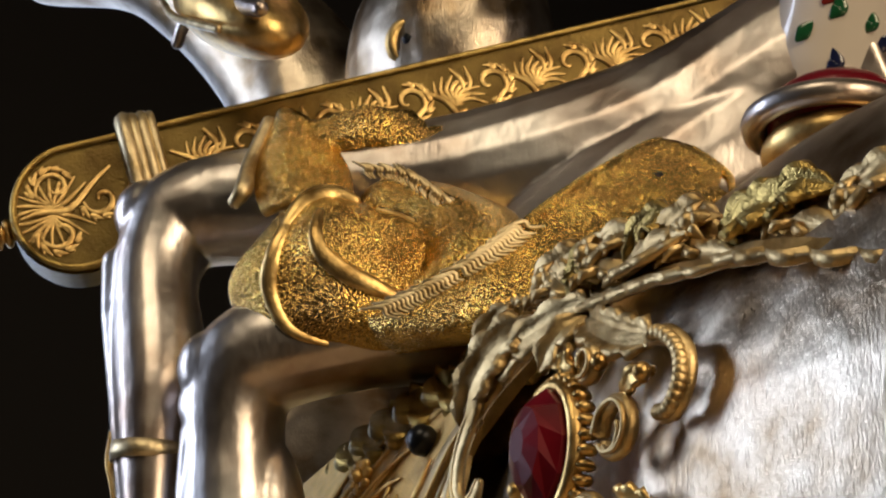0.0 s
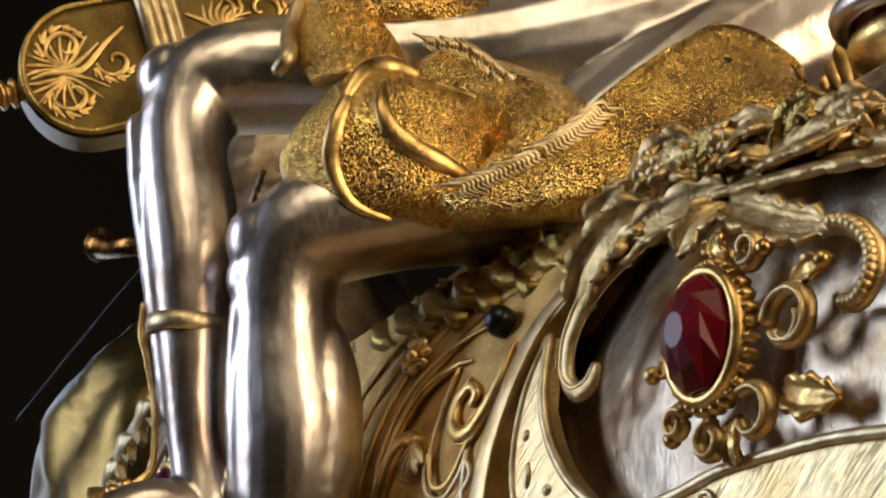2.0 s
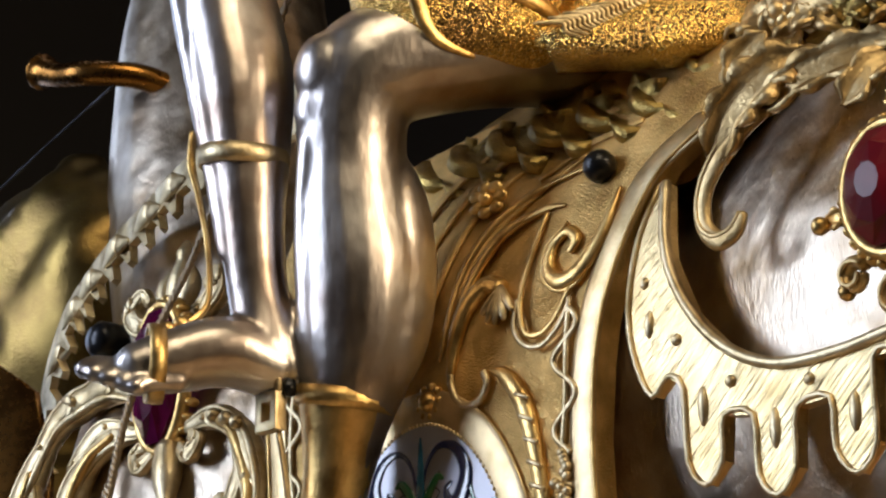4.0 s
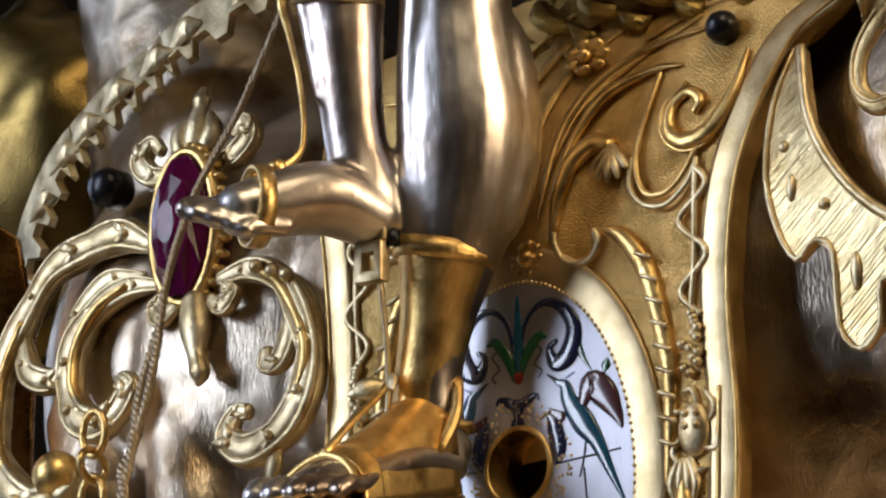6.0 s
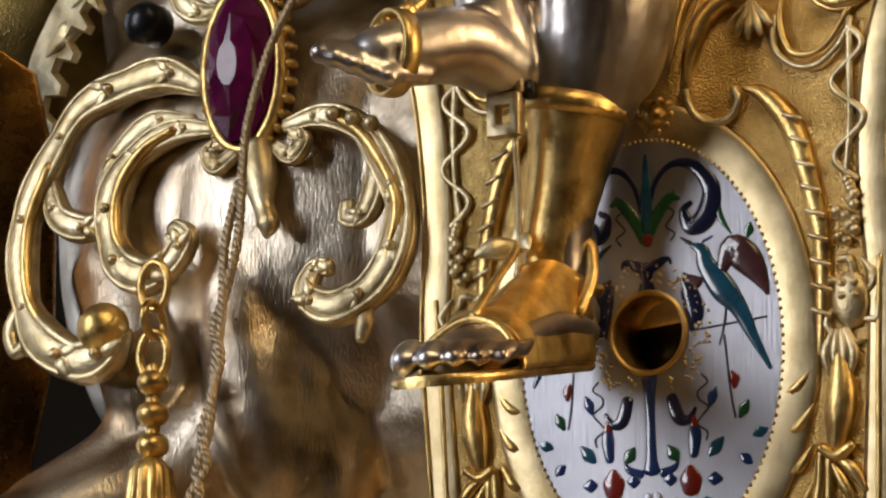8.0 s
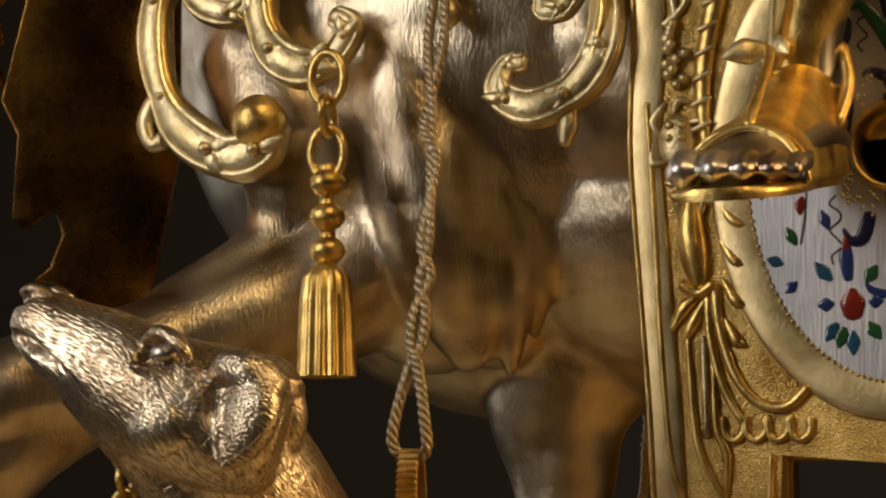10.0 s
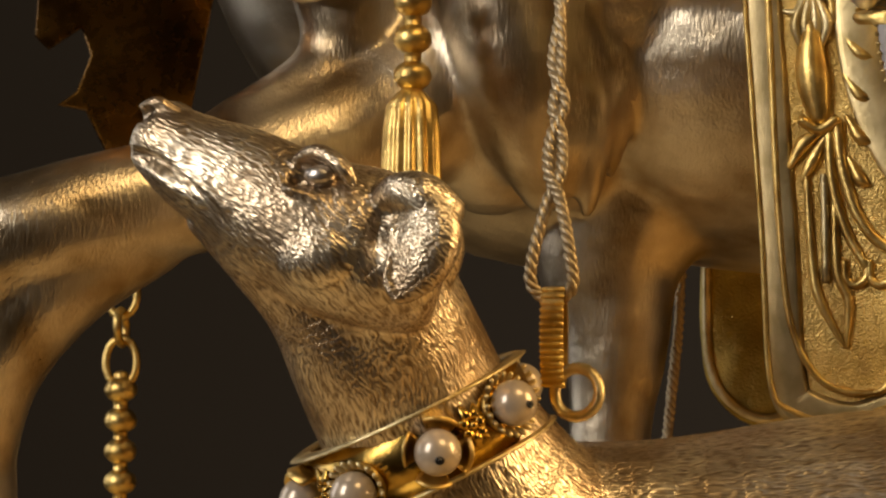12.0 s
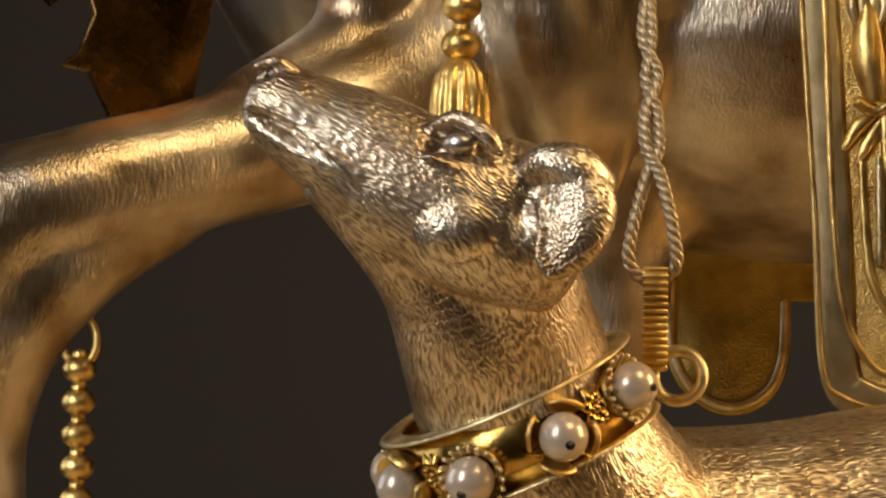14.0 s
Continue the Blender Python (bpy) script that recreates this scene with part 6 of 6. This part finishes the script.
def hound():
    bm = bmesh.new()
    # neck, then head
    tube(bm, [(-4.6, -2.4, -5.7, 1.2), (-4.95, -3.0, -5.0, 1.0), (-5.3, -3.36, -4.4, 0.9), (-5.47, -3.68, -3.85, 0.84), (-5.58, -3.98, -3.4, 0.8), (-5.62, -4.25, -3.05, 0.72)], 28)
    tube(bm, [(-6.85, -4.84, -2.5, 0.26), (-6.42, -4.72, -2.86, 0.36), (-6.05, -4.45, -3.25, 0.46), (-5.75, -4.1, -3.7, 0.64), (-5.5, -3.6, -4.2, 0.8)], 24)
    loft(bm, [(-7.47, -4.88, -1.84, 0.2, 0.18), (-7.38, -4.88, -1.88, 0.29, 0.26), (-7.18, -4.88, -1.98, 0.375, 0.32), (-6.9, -4.87, -2.15, 0.45, 0.36), (-6.55, -4.86, -2.33, 0.53, 0.42),
              (-6.15, -4.84, -2.57, 0.6, 0.5), (-5.75, -4.8, -2.76, 0.66, 0.56), (-5.3, -4.7, -2.9, 0.68, 0.58), (-4.98, -4.55, -3.04, 0.58, 0.52), (-4.85, -4.5, -3.08, 0.4, 0.4)])
    for sd in (1, -1):
        yy = -4.85 if sd > 0 else -4.75
        # brow, cheek, upper lip, nose wing
        low = 0.0 if sd > 0 else 0.14
        tube(bm, [(-5.95, yy - sd * 0.32, -2.14 - low, 0.05), (-5.75, yy - sd * 0.38, -2.1 - low, 0.1), (-5.52, yy - sd * 0.44, -2.22 - low, 0.1), (-5.38, yy - sd * 0.46, -2.38 - low, 0.04)], 10)
        ball(bm, (-5.72, yy - sd * 0.3, -2.92), (0.42, 0.26, 0.34), 16, 12)
        tube(bm, [(-7.38, yy - sd * 0.16, -1.98, 0.07), (-7.12, yy - sd * 0.26, -2.13, 0.1), (-6.8, yy - sd * 0.33, -2.34, 0.1), (-6.5, yy - sd * 0.38, -2.54, 0.07)], 10)
        tube(bm, [(-7.4, yy - sd * 0.12, -1.68, 0.09), (-7.26, yy - sd * 0.15, -1.62, 0.08), (-7.08, yy - sd * 0.14, -1.68, 0.05)], 10)
        # folded ear: a rolled root, a flap turned back and its rounded lower edge
        ey, ex = (-5.08, 0.0) if sd > 0 else (-4.4, -0.25)
        tube(bm, [(ex - 5.2, ey - sd * 0.08, -2.46, 0.1), (ex - 5.02, ey - sd * 0.14, -2.42, 0.17), (ex - 4.82, ey - sd * 0.14, -2.48, 0.22), (ex - 4.7, ey - sd * 0.06, -2.66, 0.26)], 14)
        tube(bm, [(ex - 4.84, ey - sd * 0.12, -2.56, 0.26), (ex - 4.78, ey - sd * 0.18, -2.78, 0.33), (ex - 4.82, ey - sd * 0.24, -3.02, 0.29), (ex - 4.93, ey - sd * 0.28, -3.22, 0.17), (ex - 5.0, ey - sd * 0.3, -3.32, 0.08)], 16, 6, 0.62, (0.3, 1, 0))
        tube(bm, [(ex - 5.05, ey - sd * 0.22, -2.7, 0.05), (ex - 5.06, ey - sd * 0.3, -2.95, 0.055), (ex - 5.08, ey - sd * 0.34, -3.18, 0.06), (ex - 4.98, ey - sd * 0.34, -3.33, 0.05)], 10)
    # back and legs
    tube(bm, [(-4.9, -2.3, -5.7, 1.15), (-3.4, -1.9, -5.66, 1.12), (-1.4, -1.5, -5.5, 1.25), (2.0, -1.3, -5.5, 1.5), (6, -1.2, -6, 1.6), (10, -1.2, -7, 1.3)], 22)
    for x in (-3.6, 8.0):
        for y in (-2.6, -0.6):
            tube(bm, [(x, y, -6.3, 0.8), (x - 0.4, y, -9, 0.5), (x, y, -15.8, 0.35)], 12)
    ob = part("hound_statue", bm, FUR)
    fuse(ob, 0.026, 3)
    cuts = []
    for sd in (1, -1):
        yy = -4.87 if sd > 0 else -4.8
        cuts += [([(-7.5, yy - sd * 0.08, -1.98), (-7.34, yy - sd * 0.24, -2.08), (-7.05, yy - sd * 0.36, -2.26), (-6.75, yy - sd * 0.45, -2.48), (-6.42, yy - sd * 0.5, -2.68)], 0.06, 0.14),
                 ([(-7.3, yy - sd * 0.3, -2.2), (-7.0, yy - sd * 0.38, -2.4), (-6.7, yy - sd * 0.45, -2.6)], 0.07, -0.06),
                 ([(-7.46, yy - sd * 0.11, -1.72), (-7.38, yy - sd * 0.17, -1.69), (-7.29, yy - sd * 0.17, -1.72)], 0.06, 0.12),
                 ([(-7.5, yy, -1.98), (-7.52, yy, -1.86), (-7.46, yy, -1.7)], 0.04, 0.05),
                 ([(-5.92, yy - sd * 0.4, -2.3), (-5.74, yy - sd * 0.44, -2.24), (-5.54, yy - sd * 0.48, -2.34)], 0.1, 0.11),
                 ([(-5.98, yy - sd * 0.42, -2.4), (-5.76, yy - sd * 0.5, -2.44), (-5.5, yy - sd * 0.52, -2.44)], 0.06, -0.07),
                 ([(-5.42, yy - sd * 0.46, -2.3), (-5.36, yy - sd * 0.5, -2.48), (-5.26, yy - sd * 0.5, -2.56)], 0.06, 0.05),
                 ([(-5.2, yy - sd * 0.3, -2.62), (-5.2, yy - sd * 0.46, -2.9), (-5.16, yy - sd * 0.5, -3.2), (-5.05, yy - sd * 0.46, -3.42)], 0.09, 0.12)]
    carved(ob, [(10, -1.2, -7), (2.0, -1.3, -5.6), (-3.2, -1.9, -5.7), (-4.8, -2.7, -5.3), (-5.3, -3.3, -4.4), (-5.5, -3.9, -3.6), (-5.7, -4.5, -2.95), (-6.4, -4.82, -2.4), (-7.6, -4.88, -1.75)], cuts)
    tagged(ob, "silver hound figure with finely chased fur looking up", "statue")
    e = thing("hound_eye", (-5.72, -5.2, -2.3), "small polished silver eye of the hound", "eye")
    bm = bmesh.new()
    ball(bm, (-5.72, -5.22, -2.28), (0.135, 0.11, 0.095), 20, 14)
    part("eyeball", bm, SILVER, e)


hound()


def dog_collar():
    t = thing("dog_collar", COLLAR, "gilt collar set with round pearls on the hound's neck", "collar")
    q = Vector((0, 0, 1)).rotation_difference(NECK)
    bm = bmesh.new()
    ring_on(bm, COLLAR, NECK, 1.05, 0.66, 0.03)
    part("band", bm, DARK_MIRROR_GOLD, t, "polished gilt band toned for the dark room it mirrors")
    for s in (-1, 1):
        bm = bmesh.new()
        ring_on(bm, COLLAR + NECK * (0.33 * s), NECK, 0.98, 0.04, 0.16)
        part("rim", bm, PALE_GOLD, t)
    start = q.inverted() @ (Vector((-4.94, -4.26, -4.63)) - COLLAR)
    a0 = math.atan2(start.y, start.x)
    way = 1 if (q @ Vector((math.cos(a0 + math.pi / 2), math.sin(a0 + math.pi / 2), 0))).x > 0 else -1

    def point(turn, far, up):
        a = a0 + way * turn
        return COLLAR + q @ Vector((math.cos(a) * far, math.sin(a) * far, up))

    step = 0.7
    for k in range(-4, 5):
        if k == 2:
            continue
        out = (point(k * step, 1, 0) - COLLAR).normalized()
        u = out.cross(NECK).normalized()
        c = point(k * step, 1.25, (-0.08, -0.04, 0.03)[k + 1] if -2 < k < 2 else 0.0)
        base = c - out * 0.2
        bm = bmesh.new()
        ball(bm, c, 0.205, 28, 18)
        pearl = part("pearl", bm, PEARL, t, "round cream pearl")
        bm = bmesh.new()
        p = c + (out - NECK * 0.25 + u * 0.12).normalized() * 0.2
        ball(bm, p, 0.022, 8, 6)
        torus(bm, p, 0.032, 0.011, out, 14, 6)
        part("pin", bm, STEEL, pearl)
        if k % 2 == 0:
            # four hollow petals, like small cups round the pearl
            for i in range(4):
                b0 = math.pi / 2 * i + 0.55
                bm = bmesh.new()
                rows = []
                for far, lift in ((0.1, 0.0), (0.2, 0.03), (0.27, 0.12), (0.29, 0.24)):
                    row = []
                    for j in range(9):
                        b1 = b0 + (j - 4) / 4 * 0.55
                        dip = 0.06 * ((j - 4) / 4) ** 2 if lift > 0.1 else 0
                        row.append(bm.verts.new(base + (u * math.cos(b1) + NECK * math.sin(b1)) * far + out * (lift - dip)))
                    rows.append(row)
                faces = [bm.faces.new((rows[r][j], rows[r][j + 1], rows[r + 1][j + 1], rows[r + 1][j])) for r in range(3) for j in range(8)]
                bm.normal_update()
                bmesh.ops.solidify(bm, geom=faces, thickness=0.025)
                part("petal", bm, GOLD, t)
        else:
            # a serrated crown of short prongs
            bm = bmesh.new()
            torus(bm, base + out * 0.06, 0.22, 0.035, out, 32, 6)
            part("crown_ring", bm, GOLD, t)
            for i in range(20):
                b1 = 2 * math.pi * i / 20
                v = u * math.cos(b1) + NECK * math.sin(b1)
                bm = bmesh.new()
                tube(bm, [(*(base + v * 0.2 + out * 0.05), 0.02), (*(base + v * 0.25 + out * 0.12), 0.026), (*(base + v * 0.285 + out * 0.16), 0.022)], 6, 2)
                part("prong", bm, PALE_GOLD, t)
        # a small cast leaf spray beside every petal setting
        if k % 2:
            continue
        bm = bmesh.new()
        m = point((k + 0.5) * step, 1.09, 0.02)
        mo = (point((k + 0.5) * step, 1, 0) - COLLAR).normalized()
        mu = mo.cross(NECK).normalized()
        for i in range(7):
            b1 = 2 * math.pi * i / 7 + 0.4
            v = mu * math.cos(b1) * 0.75 + NECK * math.sin(b1)
            leaf(bm, m, m + v * 0.11 + mo * 0.06, m + v * 0.22 + mo * 0.02, 0.05, 0.5, mo)
        ball(bm, m + mo * 0.05, 0.05, 8, 6)
        part("leaf_spray", bm, DARK_MIRROR_GOLD, t)
    bm = bmesh.new()
    torus(bm, (-4.0, -2.9, -4.1), 0.22, 0.055, (-0.2, -1, 0.1), 28, 10)
    part("ring", bm, PALE_GOLD, t)
    c = thing("clasp", (-4.17, -2.95, -3.95), "flat gilt loop clasp with a filed face", "clasp")
    bm = bmesh.new()
    rows = []
    for i in range(28):
        a = 2 * math.pi * i / 28
        x, z = 0.14 * math.cos(a), 0.46 * math.sin(a)
        k = 0.68
        rows.append([bm.verts.new((-4.2 + px, -2.95 + py, -3.6 + pz)) for px, py, pz in ((0.1, x * 1.0, z), (-0.1, x * 1.0, z), (-0.1, x * k, z * 0.88), (0.1, x * k, z * 0.88))])
    for i in range(28):
        a, b = rows[i], rows[(i + 1) % 28]
        for k in range(4):
            bm.faces.new((a[k], a[(k + 1) % 4], b[(k + 1) % 4], b[k]))
    part("loop", bm, GOLD, c, angle=40)
    for k in range(15):
        z = 0.43 - k * 0.0615
        bm = bmesh.new()
        tube(bm, [(-4.3, -2.95 - 0.14 * math.sqrt(max(0.0, 1 - (z / 0.47) ** 2)), -3.6 + z, 0.022), (-4.1, -2.95 - 0.14 * math.sqrt(max(0.0, 1 - (z / 0.47) ** 2)), -3.6 + z, 0.022)], 6, 1)
        part("rib", bm, GOLD, c)


dog_collar()
